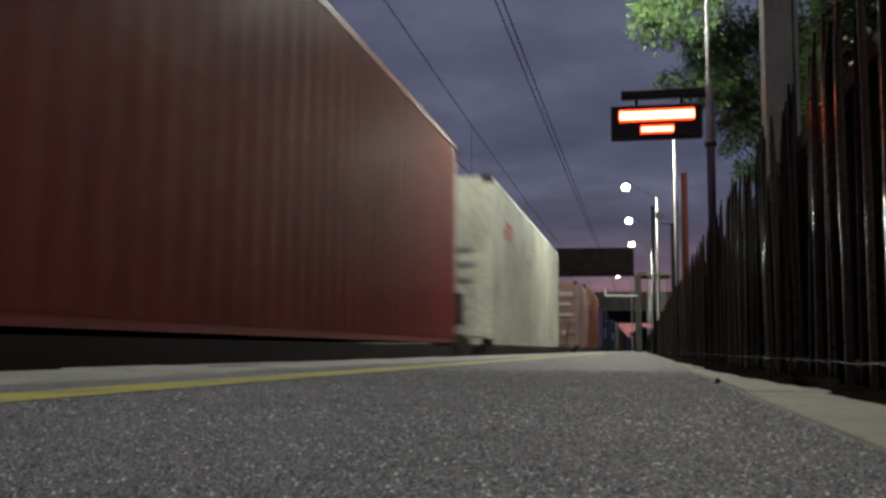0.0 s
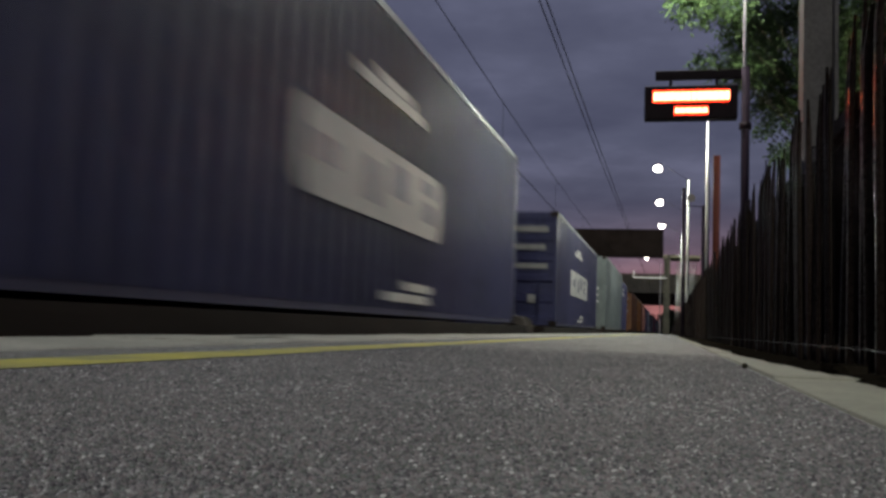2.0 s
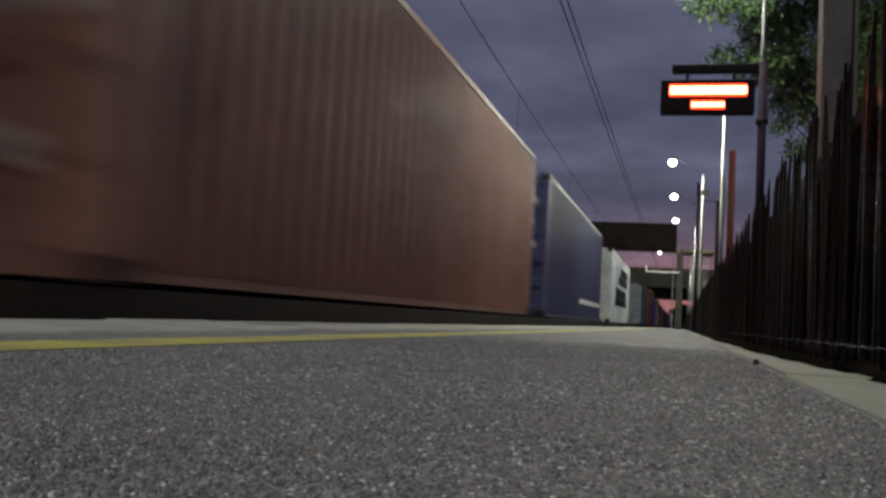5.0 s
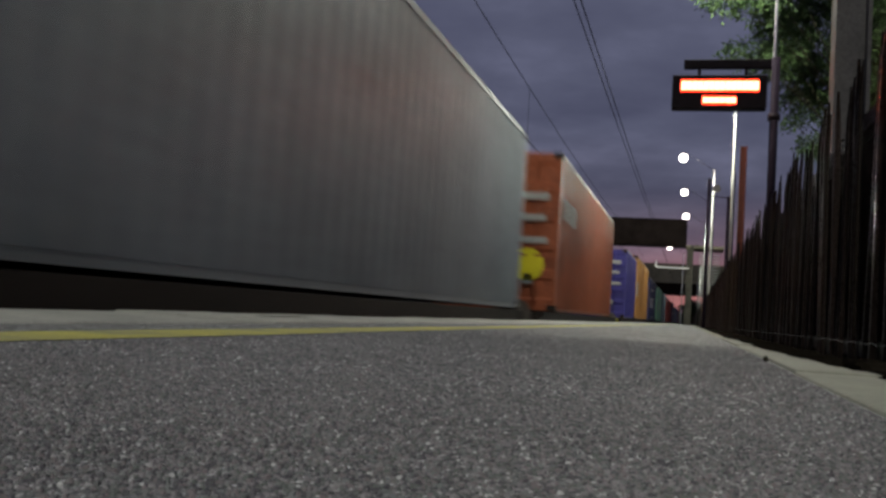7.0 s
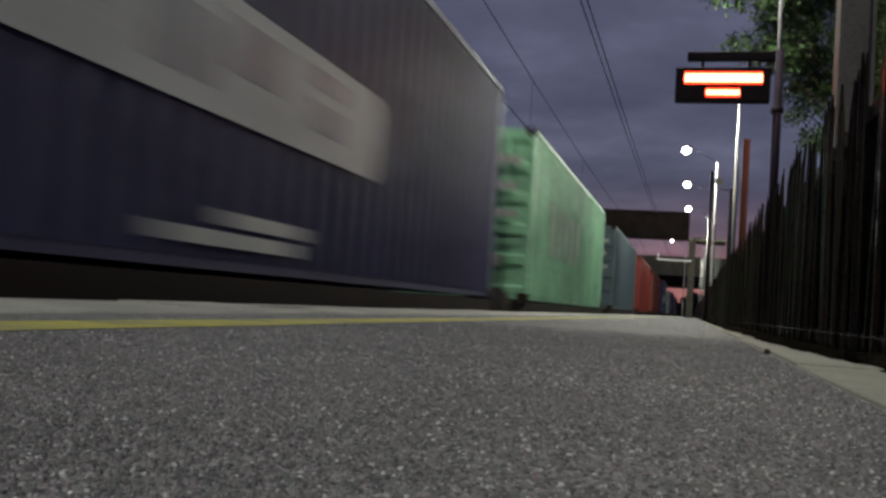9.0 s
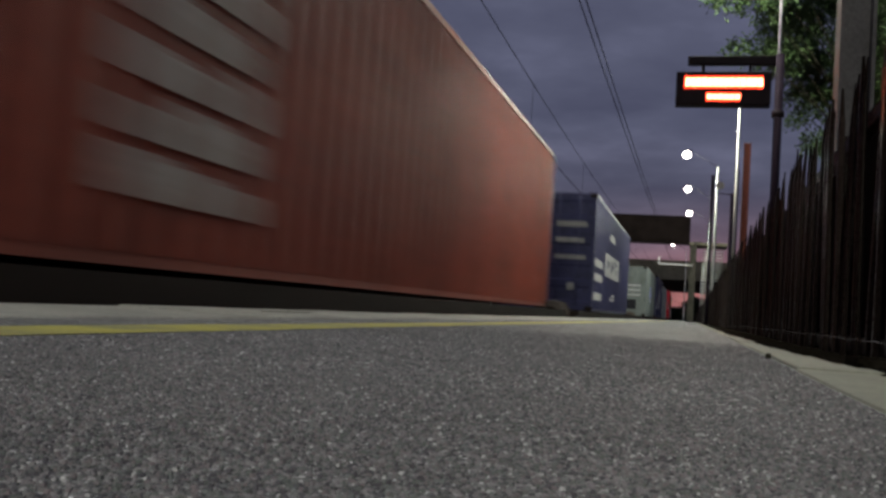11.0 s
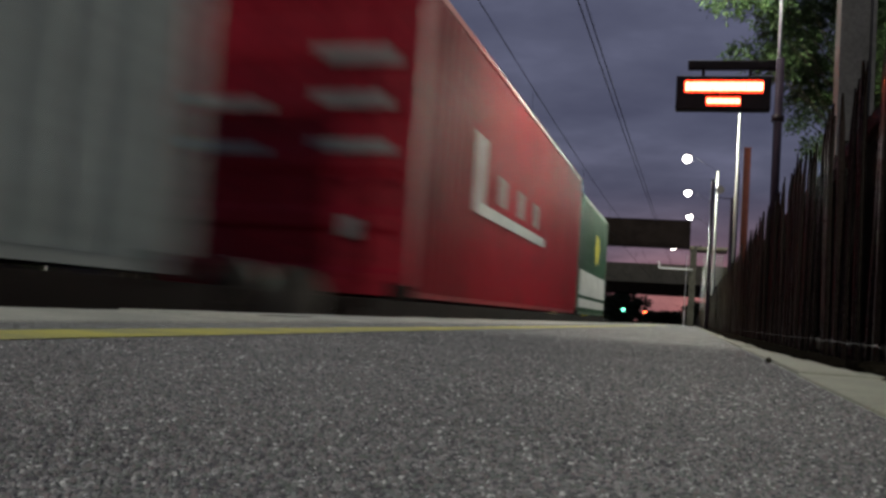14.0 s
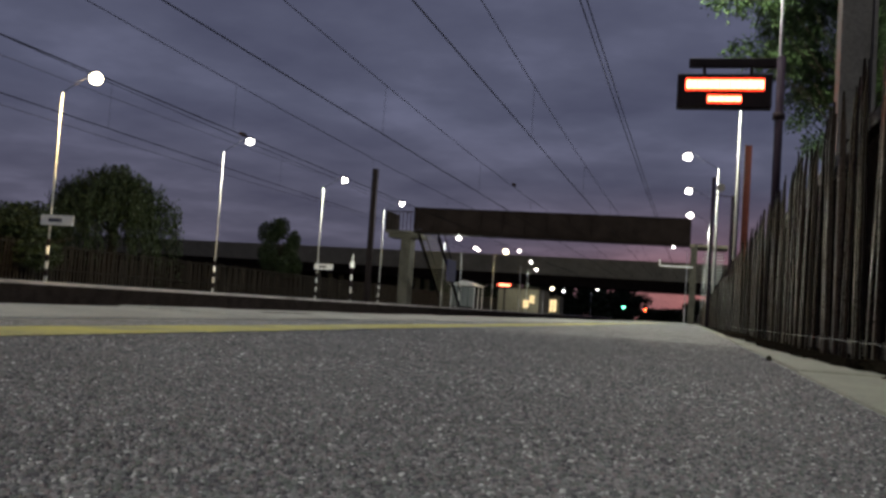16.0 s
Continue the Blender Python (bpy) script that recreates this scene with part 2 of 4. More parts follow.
# ---- mesh helpers ----
def box(bm, x0, x1, y0, y1, z0, z1, bevel=0.0):
    vs = [bm.verts.new(c) for c in ((x0, y0, z0), (x1, y0, z0), (x1, y1, z0), (x0, y1, z0), (x0, y0, z1), (x1, y0, z1), (x1, y1, z1), (x0, y1, z1))]
    fs = [bm.faces.new([vs[i] for i in f]) for f in ((0, 3, 2, 1), (4, 5, 6, 7), (0, 1, 5, 4), (1, 2, 6, 5), (2, 3, 7, 6), (3, 0, 4, 7))]
    if bevel:
        es = list({e for f in fs for e in f.edges})
        bmesh.ops.bevel(bm, geom=es, offset=bevel, segments=2, profile=0.5, affect="EDGES")
    return bm


def tube(bm, p0, p1, r0, r1=None, seg=12, caps=True):
    r1 = r0 if r1 is None else r1
    a, b = Vector(p0), Vector(p1)
    q = (b - a).to_track_quat("Z", "Y")
    rings = []
    for c, r in ((a, r0), (b, r1)):
        rings.append([bm.verts.new(c + q @ Vector((r * math.cos(2 * math.pi * i / seg), r * math.sin(2 * math.pi * i / seg), 0))) for i in range(seg)])
    for i in range(seg):
        f = bm.faces.new((rings[0][i], rings[0][(i + 1) % seg], rings[1][(i + 1) % seg], rings[1][i]))
        f.smooth = True
    if caps:
        bm.faces.new(rings[0][::-1]); bm.faces.new(rings[1])
    return bm


def bowl(bm, c, rx, ry, rz, seg=20, rings=12):
    m = Matrix.Translation(c) @ Matrix.Diagonal((rx, ry, rz, 1))
    r = bmesh.ops.create_uvsphere(bm, u_segments=seg, v_segments=rings, radius=1.0, matrix=m)
    for v in r["verts"]:
        for f in v.link_faces:
            f.smooth = True
    return bm


def data_of(name, bm, mat):
    me = bpy.data.meshes.new(name)
    bm.normal_update()
    bm.to_mesh(me)
    bm.free()
    if mat:
        me.materials.append(mat)
    return me


def part(name, bm, mat, parent=None, label="", at=None):
    ob = new(name, bm if isinstance(bm, bpy.types.Mesh) else data_of(name, bm, mat))
    if parent is not None:
        ob.parent = parent
    if at is not None:
        ob.matrix_basis = at
    if label:
        tagged(ob, label)
    return ob


def thing(name, label, category, group="", at=None):
    ob = tagged(new(name), label, category, group)
    if at is not None:
        ob.matrix_basis = at
    return ob


def B():
    return bmesh.new()


def boxed(*a, **k):
    return box(bmesh.new(), *a, **k)


def tubed(*a, **k):
    return tube(bmesh.new(), *a, **k)

# ---- large structure ----
Y0, Y1 = -25.0, 150.0
EDGE = -2.19


def structure(name, bm, mat, label):
    return tagged(part(name, bm, mat), label, kind="structure")


# one sheet of ground out to the horizon
structure("ground", boxed(-1500, 1500, -300, 3000, -1.75, -1.55), M_EARTH, "dark railway land reaching to the horizon")
# ballast bed under four tracks
bm = B()
prof = [(EDGE - 0.1, -1.54), (EDGE - 0.1, -1.12), (-15.3, -1.12), (-15.3, -1.54)]
r0 = [bm.verts.new((x, -120, z)) for x, z in prof]
r1 = [bm.verts.new((x, 700, z)) for x, z in prof]
for i in range(4):
    bm.faces.new((r0[i], r0[(i + 1) % 4], r1[(i + 1) % 4], r1[i]))
bm.faces.new(r0[::-1]); bm.faces.new(r1)
tagged(part("ballast", bm, M_BALLAST), "grey-brown track ballast", kind="stuff")

platform = structure("platform_near", boxed(EDGE + 0.14, 0.25, Y0, Y1, -1.54, 0.0), M_ASPHALT, "grey tarmac platform surface with fine stone grain")
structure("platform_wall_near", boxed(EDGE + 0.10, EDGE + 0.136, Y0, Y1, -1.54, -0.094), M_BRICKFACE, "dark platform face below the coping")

# yellow safety line, a thin coat of paint with worn edges
bm = B()
rng = random.Random(4)
n = 400
prev = None
for i in range(n + 1):
    y = Y0 + (Y1 - Y0) * i / n
    a = -1.215 + rng.uniform(-0.006, 0.006)
    b = -1.03 + rng.uniform(-0.006, 0.006)
    cur = (bm.verts.new((a, y, 0.0025)), bm.verts.new((b, y, 0.0025)))
    if prev:
        bm.faces.new((prev[0], prev[1], cur[1], cur[0]))
    prev = cur
structure("yellow_line", bm, M_YELLOW, "worn yellow safety line painted along the platform")

# stone chips standing proud of the tarmac along the stretch by the camera
def chips(y0, y1, step, size, seed, proud=1.0, thin=0.0):
    g = np.random.default_rng(seed)
    ny = int((y1 - y0) / step)
    pts = []
    for j in range(ny):
        y = y0 + j * step
        xa, xb = max(-1.03, -0.95 * y - 0.10), min(0.228, 0.26 * y + 0.06)
        n = max(1, int((xb - xa) / step))
        xs = xa + (np.arange(n) + g.uniform(-0.45, 0.45, n)) * step
        pts.append(np.stack([xs, y + g.uniform(-0.5, 0.5, n) * step], 1))
    pts = np.concatenate(pts)
    pts = pts[g.random(len(pts)) > thin * np.clip((pts[:, 1] - 1.6) / (y1 - 1.6), 0, 1)]
    n = len(pts)
    k = 5
    a = np.arange(k) * 2 * np.pi / k + g.uniform(0, 6.28, (n, 1))
    r = size * g.uniform(0.55, 1.25, (n, 1)) * g.uniform(0.8, 1.2, (n, k))
    h = proud * size * g.uniform(0.35, 1.15, n)
    low = np.stack([pts[:, :1] + r * np.cos(a), pts[:, 1:] + r * np.sin(a), np.full((n, k), -0.0005)], 2)
    top = np.stack([pts[:, :1] + 0.62 * r * np.cos(a + 0.3), pts[:, 1:] + 0.62 * r * np.sin(a + 0.3), np.repeat(h[:, None], k, 1) * g.uniform(0.75, 1.1, (n, k))], 2)
    verts = np.concatenate([low, top], 1).reshape(-1, 3)
    base = np.arange(n)[:, None, None] * (2 * k)
    i = np.arange(k)
    side = np.stack([i, (i + 1) % k, k + (i + 1) % k, k + i], 1)[None] + base
    quads = side.reshape(-1, 4).tolist()
    caps = (np.arange(k, 2 * k)[None] + np.arange(n)[:, None] * 2 * k).tolist()
    me = bpy.data.meshes.new("stone_chips")
    me.from_pydata(verts.tolist(), [], quads + caps)
    me.materials.append(M_CHIPS)
    return tagged(new("stone_chips", me), "grey stone chips bedded in the tarmac", kind="stuff")


chips(0.16, 1.10, 0.0042, 0.0022, 1, 0.85)
chips(1.10, 4.60, 0.0080, 0.0034, 2, 0.55, 1.0)

# dark soil strip behind the kerb, below the platform
structure("soil_strip", boxed(0.44, 30.0, Y0, 400, -1.54, -0.10), M_EARTH, "dark overgrown soil behind the fence")

# far platform with its coping and face
FAR = -15.7
far = structure("platform_far", boxed(-24.0, FAR, -60, 190, -1.54, -0.03), M_ASPHALT, "grey tarmac surface of the opposite platform")
# lamplight on the coping face is put into this edge's pale colour
structure("coping_far", boxed(FAR + 0.004, FAR + 0.10, -60, 190, -0.075, -0.012), M_LITEDGE, "worn white edge of the opposite platform with lamplight put into its colour")
structure("platform_wall_far", boxed(FAR + 0.004, FAR + 0.05, -60, 190, -1.54, -0.074), M_BRICKFACE, "dark face of the opposite platform")
structure("land_far", boxed(-400, -24.004, -60, 700, -1.54, -0.3), M_EARTH, "dark rough ground beyond the opposite platform")

# tracks
TRACKS = (TRAIN_X, -7.0, -10.75, -14.15)
rail_me = None
for k, tx in enumerate(TRACKS):
    tr = tagged(thing("railway_track", "rusty running rails on concrete sleepers in ballast", "railway track", "tracks"), kind="structure")
    for s in (-0.7535, 0.7535):
        bm = B()
        box(bm, tx + s - 0.035, tx + s + 0.035, -120, 700, RAIL_Z - 0.05, RAIL_Z)
        box(bm, tx + s - 0.010, tx + s + 0.010, -120, 700, RAIL_Z - 0.12, RAIL_Z - 0.052)
        box(bm, tx + s - 0.07, tx + s + 0.07, -120, 700, RAIL_Z - 0.145, RAIL_Z - 0.122)
        part("rail", bm, M_RAIL, tr)
    bm = B()
    for i in range(300):
        y = -30 + i * 0.65
        box(bm, tx - 1.25, tx + 1.25, y, y + 0.26, -1.15, RAIL_Z - 0.147)
    tagged(part("sleepers", bm, M_SLEEPER, tr), kind="stuff")


# ---- train ----
def corrugated(x, y0, y1, z0, z1, depth, pitch=0.278):
    """Sheet-steel side wall: trapezoid ribs running up, at plane x, recessed by depth towards the box."""
    bm = B()
    n = max(3, round((y1 - y0) / pitch))
    p = (y1 - y0) / n
    pts = []
    for i in range(n):
        y = y0 + i * p
        pts += [(x, y), (x, y + p * 0.26), (x - depth, y + p * 0.5), (x - depth, y + p * 0.76)]
    pts.append((x, y1))
    lo = [bm.verts.new((a, b, z0)) for a, b in pts]
    hi = [bm.verts.new((a, b, z1)) for a, b in pts]
    for i in range(len(pts) - 1):
        f = (lo[i], lo[i + 1], hi[i + 1], hi[i])
        bm.faces.new(f if depth > 0 else f[::-1])
    return bm


MATS = {}


def paint(key, colour, rough=0.52):
    if key not in MATS:
        MATS[key] = material(key + "_container_paint", colour, rough, 0, 0.30, 0.9, 0.12, 14, second=tuple(c * 0.60 + 0.006 for c in colour), spec=0.16)
    return MATS[key]


def bar(parent, side, u0, u1, v0, v1, mat, L, name="lettering_bar"):
    """A flat painted mark. side 'near': along the side wall, u from the leading end; 'front': across the leading end, u from the near corner."""
    if side == "near":
        bm = boxed(1.222, 1.226, u0, u1, v0, v1)
    else:
        bm = boxed(1.22 - u1, 1.22 - u0, -0.046, -0.041, v0, v1)
    return part(name, bm, mat, parent)


def container(L, H, mat, label, ribbed=True, reefer=False, smooth=False):
    """Freight container, leading end at y = 0, floor at z = 0, 2.44 m wide."""
    c = thing("freight_container", label, "freight container", "containers on the train")
    W = 1.22
    for s in (-1, 1):
        for y in (0.0, L - 0.16):
            part("corner_post", boxed(s * W - (0.09 if s > 0 else 0), s * W + (0 if s > 0 else 0.09), y, y + 0.16, 0.118, H - 0.118), mat, c)
            for z in (0.0, H - 0.116):
                x0 = s * W - (0.162 if s > 0 else -0.002)
                part("corner_casting", boxed(x0 if s > 0 else s * W - 0.002, s * W + 0.002 if s > 0 else s * W + 0.162, y - 0.002 if y == 0 else y, y + 0.162, z, z + 0.116), M_WAGON, c)
        xa, xb = (W - 0.06, W - 0.001) if s > 0 else (-W + 0.001, -W + 0.06)
        part("bottom_rail", boxed(xa - s * 0.012, xb - s * 0.012, 0.164, L - 0.164, 0.02, 0.075), mat, c)
        part("top_rail", boxed(xa, xb, 0.164, L - 0.164, H - 0.07, H - 0.004), mat, c)
        depth = 0.034 if reefer else (0.020 if smooth else 0.045)
        part("side_panel", corrugated(s * (W - 0.004), 0.162, L - 0.162, 0.076, H - 0.071, s * depth, 0.30 if reefer else 0.278), mat, c)
    part("roof", corr_roof(L, H), mat, c)
    part("floor", boxed(-W + 0.062, W - 0.062, 0.05, L - 0.05, 0.03, 0.12), M_WAGON, c)
    # trailing end
    part("end_panel", end_sheet(L - 0.05, H), mat, c)
    # leading end: two doors with locking bars, or a refrigeration unit
    part("door_sill", boxed(-W + 0.16, W - 0.16, 0.0, 0.12, 0.02, 0.14), mat, c)
    part("door_header", boxed(-W + 0.16, W - 0.16, 0.0, 0.12, H - 0.12, H - 0.01), mat, c)
    if reefer:
        part("cooling_unit_panel", boxed(-W + 0.092, W - 0.092, -0.02, 0.05, 0.142, H - 0.122, bevel=0.008), mat, c)
        part("fan_grille", tubed((-0.55, -0.022, H - 0.55), (-0.55, -0.05, H - 0.55), 0.30, 0.28, 20), M_GALV, c, "round metal fan grille")
        # flat black plate: the opening's shade is put into its colour
        part("compressor_dark_plate", boxed(0.25, 0.75, -0.035, -0.022, 0.35, 0.85), M_LETTERBLACK, c, "black plate painted as the shaded compressor opening")
        for z in (1.05, 1.30, 1.55):
            part("vent_louvre", boxed(-0.95, 0.95, -0.045, -0.022, z, z + 0.07), M_GALV, c)
    else:
        for a, b in ((-W + 0.092, -0.008), (0.008, W - 0.092)):
            d = part("door_leaf", door_sheet(a, b, H), mat, c)
            for x in (a + (b - a) * 0.28, a + (b - a) * 0.72):
                part("locking_bar", tubed((x, -0.03, 0.10), (x, -0.03, H - 0.06), 0.017, seg=8), mat, d)
                part("bar_handle", boxed(x - 0.02, x + 0.32, -0.055, -0.04, 1.0, 1.04), mat, d)
    return c


def corr_roof(L, H):
    bm = B()
    n = round(L / 0.35)
    pts = []
    for i in range(n):
        y = 0.1 + (L - 0.2) * i / n
        p = (L - 0.2) / n
        pts += [(y, H - 0.004), (y + p * 0.3, H - 0.004), (y + p * 0.5, H - 0.024), (y + p * 0.8, H - 0.024)]
    pts.append((L - 0.1, H - 0.004))
    a = [bm.verts.new((-1.158, y, z)) for y, z in pts]
    b = [bm.verts.new((1.158, y, z)) for y, z in pts]
    for i in range(len(pts) - 1):
        bm.faces.new((a[i], b[i], b[i + 1], a[i + 1]))
    return bm


def end_sheet(y, H):
    bm = B()
    n = 8
    w = 2.26 / n
    pts = []
    for i in range(n):
        x = -1.13 + i * w
        pts += [(x, y), (x + w * 0.3, y), (x + w * 0.5, y - 0.04), (x + w * 0.8, y - 0.04)]
    pts.append((1.13, y))
    lo = [bm.verts.new((a, b, 0.02)) for a, b in pts]
    hi = [bm.verts.new((a, b, H - 0.01)) for a, b in pts]
    for i in range(len(pts) - 1):
        bm.faces.new((lo[i + 1], lo[i], hi[i], hi[i + 1]))
    return bm


def door_sheet(x0, x1, H):
    """Door leaf with three recessed panels between horizontal ribs."""
    bm = B()
    zs = [0.142]
    n = 5
    step = (H - 0.264) / n
    for i in range(n):
        z = 0.142 + i * step
        zs += [z + step * 0.12, z + step * 0.22, z + step * 0.78, z + step * 0.88]
    zs.append(H - 0.122)
    dep = [0.0] + [d for i in range(n) for d in (0.0, 0.035, 0.035, 0.0)] + [0.0]
    a = [bm.verts.new((x0, 0.005 + d, z)) for z, d in zip(zs, dep)]
    b = [bm.verts.new((x1, 0.005 + d, z)) for z, d in zip(zs, dep)]
    for i in range(len(zs) - 1):
        bm.faces.new((a[i], b[i], b[i + 1], a[i + 1]))
    box(bm, x0, x1, 0.044, 0.06, 0.142, H - 0.122)
    return bm


RED = paint("oxide_red", (0.155, 0.025, 0.020))
RED2 = paint("bright_oxide_red", (0.21, 0.046, 0.030))
BROWN = paint("red_brown", (0.1558, 0.0697, 0.0574))
TAN = paint("dull_orange_brown", (0.128, 0.043, 0.028))
TAN2 = paint("orange_brown", (0.150, 0.068, 0.034))
AMBER = paint("amber_orange", (0.32, 0.135, 0.03))
GREYPINK = paint("faded_maroon", (0.164, 0.1025, 0.0943))
WHITE = paint("off_white", (0.50, 0.49, 0.40))
WHITE2 = paint("white", (0.39, 0.405, 0.415))
NAVY = paint("navy_blue", (0.036, 0.037, 0.089))
BLUE = paint("blue", (0.036, 0.031, 0.150))
SLATE = paint("slate_blue", (0.0615, 0.0861, 0.1025))
GREYGREEN = paint("grey_green", (0.164, 0.1886, 0.1804))
GREYGREEN2 = paint("dark_grey_green", (0.106, 0.125, 0.130))
GREY = paint("mid_grey", (0.118, 0.130, 0.148))
LIGHTGREY = paint("light_grey", (0.29, 0.315, 0.30))
ORANGE = paint("orange", (0.205, 0.055, 0.024))
MUSTARD = paint("mustard", (0.27, 0.128, 0.038))
TEAL = paint("pale_green", (0.17, 0.33, 0.21))
SIGNALRED = paint("signal_red", (0.27, 0.009, 0.020))
GREEN = paint("dark_green", (0.0287, 0.0697, 0.041))


def logo_patch(c, L, dz=0.0, du=0.0):
    """White emblem panel broken by dark shapes, with small marks above and below."""
    bm = boxed(1.222, 1.226, 3.0 + du, 7.9, 0.80 + dz, 1.44 + dz)
    bmesh.ops.bevel(bm, geom=[e for e in bm.edges if abs(e.verts[0].co.x - e.verts[1].co.x) > 0.001], offset=0.14, segments=4, profile=0.5, affect="EDGES")
    part("emblem_panel", bm, M_LETTER, c)
    for u, w, z, t in ((3.7, 0.5, 1.05, 0.2), (4.9, 0.35, 0.92, 0.36), (5.6, 0.5, 1.05, 0.3), (6.7, 0.4, 0.95, 0.2), (6.6, 0.5, 1.22, 0.14)):
        part("emblem_gap", boxed(1.227, 1.229, u + du * 0.5, u + w + du * 0.5, z + dz, z + t + dz), M_LETTERDARK, c)
    for u0, u1, z0, z1 in ((4.1, 6.1, 1.86, 1.96), (4.6, 5.7, 1.97, 2.06), (5.0, 6.5, 0.14, 0.22), (5.6, 6.6, 0.25, 0.33)):
        bar(c, "near", u0 + du, u1 + du, z0 + dz, z1 + dz, M_LETTER, L)


def end_marks(c, rows, mat):
    for z0, z1, a, b in rows:
        bar(c, "front", a, b, z0, z1, mat, 0)


DOOR_MARKS = [(2.05, 2.18, 0.2, 0.95), (1.66, 1.78, 0.25, 0.95), (1.62, 1.72, 1.4, 2.2), (1.25, 1.36, 0.2, 0.95), (1.22, 1.32, 1.4, 2.2), (0.5, 0.68, 0.45, 0.62)]

M_LETTERDARK = NAVY
TRAIN = []      # (object, place along the line at the start)


SCALE = 0.944           # spacing of the loads along the train


def load(y0, y1, H, mat, label, marks=None, reefer=False, smooth=False, ends=M_DIMLETTER):
    y0, y1 = y0 * SCALE, y1 * SCALE
    L = y1 - y0
    H += 0.05
    c = container(L, H, mat, label, reefer=reefer, smooth=smooth)
    if not reefer:
        end_marks(c, DOOR_MARKS, ends)
    if marks:
        marks(c, L)
    TRAIN.append((c, TRAIN_X, y0, BOX_Z))
    return c


def m_white(c, L):
    bar(c, "near", 1.5, 2.7, 1.95, 2.12, M_LETTERRED, L)
    bar(c, "near", 1.7, 2.5, 2.16, 2.25, M_LETTERRED, L)


def m_strip(c, L):
    for i in range(5):
        bar(c, "near", 0.25, 1.25 - 0.1 * (i % 2), 0.95 + i * 0.27, 1.10 + i * 0.27, M_DIMLETTER, L)


def m_slashes(c, L):
    bar(c, "near", 0.3, 1.8, 2.12, 2.22, M_LETTER, L)
    bar(c, "near", 0.3, 2.0, 1.86, 1.98, M_LETTER, L)


def m_black(c, L):
    for u0, u1, z in ((5.4, 10.2, 1.92), (4.2, 10.4, 1.56), (2.6, 9.4, 1.05), (2.4, 10.0, 0.70)):
        u = u0
        while u < u1 - 0.5:
            bar(c, "near", u, min(u1, u + 1.05), z - 0.04, z + 0.29, M_LETTERBLACK, L, "black_lettering_block")
            u += 1.22
    bar(c, "near", 0.8, 2.2, 0.55, 2.1, M_PALEBLUE, L, "pale_blue_picture_panel")


def m_yellowdot(c, L):
    bm = B()
    tube(bm, (0.68, -0.046, 0.85), (0.68, -0.041, 0.85), 0.30, seg=18)
    part("yellow_emblem", bm, M_LETTERYELLOW, c, "round yellow emblem")
    for i in range(5):
        bar(c, "near", 0.5 + i * 0.42, 0.75 + i * 0.42, 1.75, 2.15, M_DIMLETTER, L)


def m_column(c, L):
    for i in range(7):
        for k, (a, b) in enumerate(((1.80, 2.22), (2.26, 2.70), (2.74, 3.12))):
            bar(c, "near", a, b - 0.05 * ((i + k) % 2), 0.32 + i * 0.26, 0.53 + i * 0.26 - 0.03 * ((i * 2 + k) % 3), M_CHALK, L)


def m_big(c, L):
    logo_patch(c, L, 0.22)
    for z in (1.14, 0.78, 0.30):
        bar(c, "near", 0.3, 2.3, z, z + 0.19, M_LETTER, L)


def m_bluemark(c, L):
    bar(c, "near", 4.3, 6.8, 1.10, 1.42, M_LETTERBLUE, L, "blue_emblem")
    bar(c, "near", 5.0, 6.2, 0.80, 1.72, M_LETTERBLUE, L, "blue_emblem")
    bar(c, "near", 4.6, 6.9, 0.86, 1.0, M_LETTER, L, "pale_emblem")


def m_white_letters(c, L):
    for i in range(5):
        bar(c, "near", 3.0 + i * 0.85, 3.6 + i * 0.85, 0.95, 1.25 + 0.22 * i, M_LETTER, L)
    bar(c, "near", 3.0, 7.3, 0.70, 0.82, M_LETTER, L)
    bar(c, "near", 0.3, 1.8, 0.80, 0.95, M_LETTER, L)
    bar(c, "near", 0.4, 2.2, 0.55, 0.72, M_LETTER, L)
    bar(c, "near", 9.8, 11.6, 2.1, 2.25, M_LETTER, L)
    bar(c, "near", 10.2, 12.1, 0.50, 0.66, M_DIMLETTER, L)
    for z in (2.15, 1.75, 1.38):
        bar(c, "front", 0.15, 1.15, z, z + 0.24, M_SIGNWHITE, L)


def m_greymark(c, L):
    bar(c, "near", 4.4, 7.2, 1.02, 1.60, M_LETTER, L, "pale_emblem")
    bar(c, "near", 4.4, 7.2, 0.90, 1.0, M_FAINT, L)
    for u in (4.6, 5.5, 6.4):
        part("emblem_gap", boxed(1.227, 1.229, u, u + 0.5, 1.15, 1.45), M_DIMLETTER, c)


def m_redl(c, L):
    bar(c, "near", 2.3, 2.7, 1.02, 1.90, M_LETTER, L)
    bar(c, "near", 2.7, 7.3, 1.02, 1.16, M_LETTER, L)
    for i in range(3):
        bar(c, "near", 3.6 + i * 1.3, 4.0 + i * 1.3, 1.25, 1.6, M_DIMLETTER, L)


def m_green(c, L):
    bar(c, "near", 0.17, L - 0.17, 0.44, 0.98, M_LETTER, L, "white_band")
    bar(c, "near", 0.17, L - 0.17, 0.17, 0.36, M_LETTER, L, "white_band")
    bm = B()
    for i in range(6):
        a = i * math.pi / 3
        tube(bm, (1.222, 3.6 + 0.30 * math.cos(a), 1.62 + 0.20 * math.sin(a)), (1.227, 3.6 + 0.30 * math.cos(a), 1.62 + 0.20 * math.sin(a)), 0.19, seg=10)
    part("yellow_flower_emblem", bm, M_LETTERYELLOW, c, "yellow flower-shaped emblem")


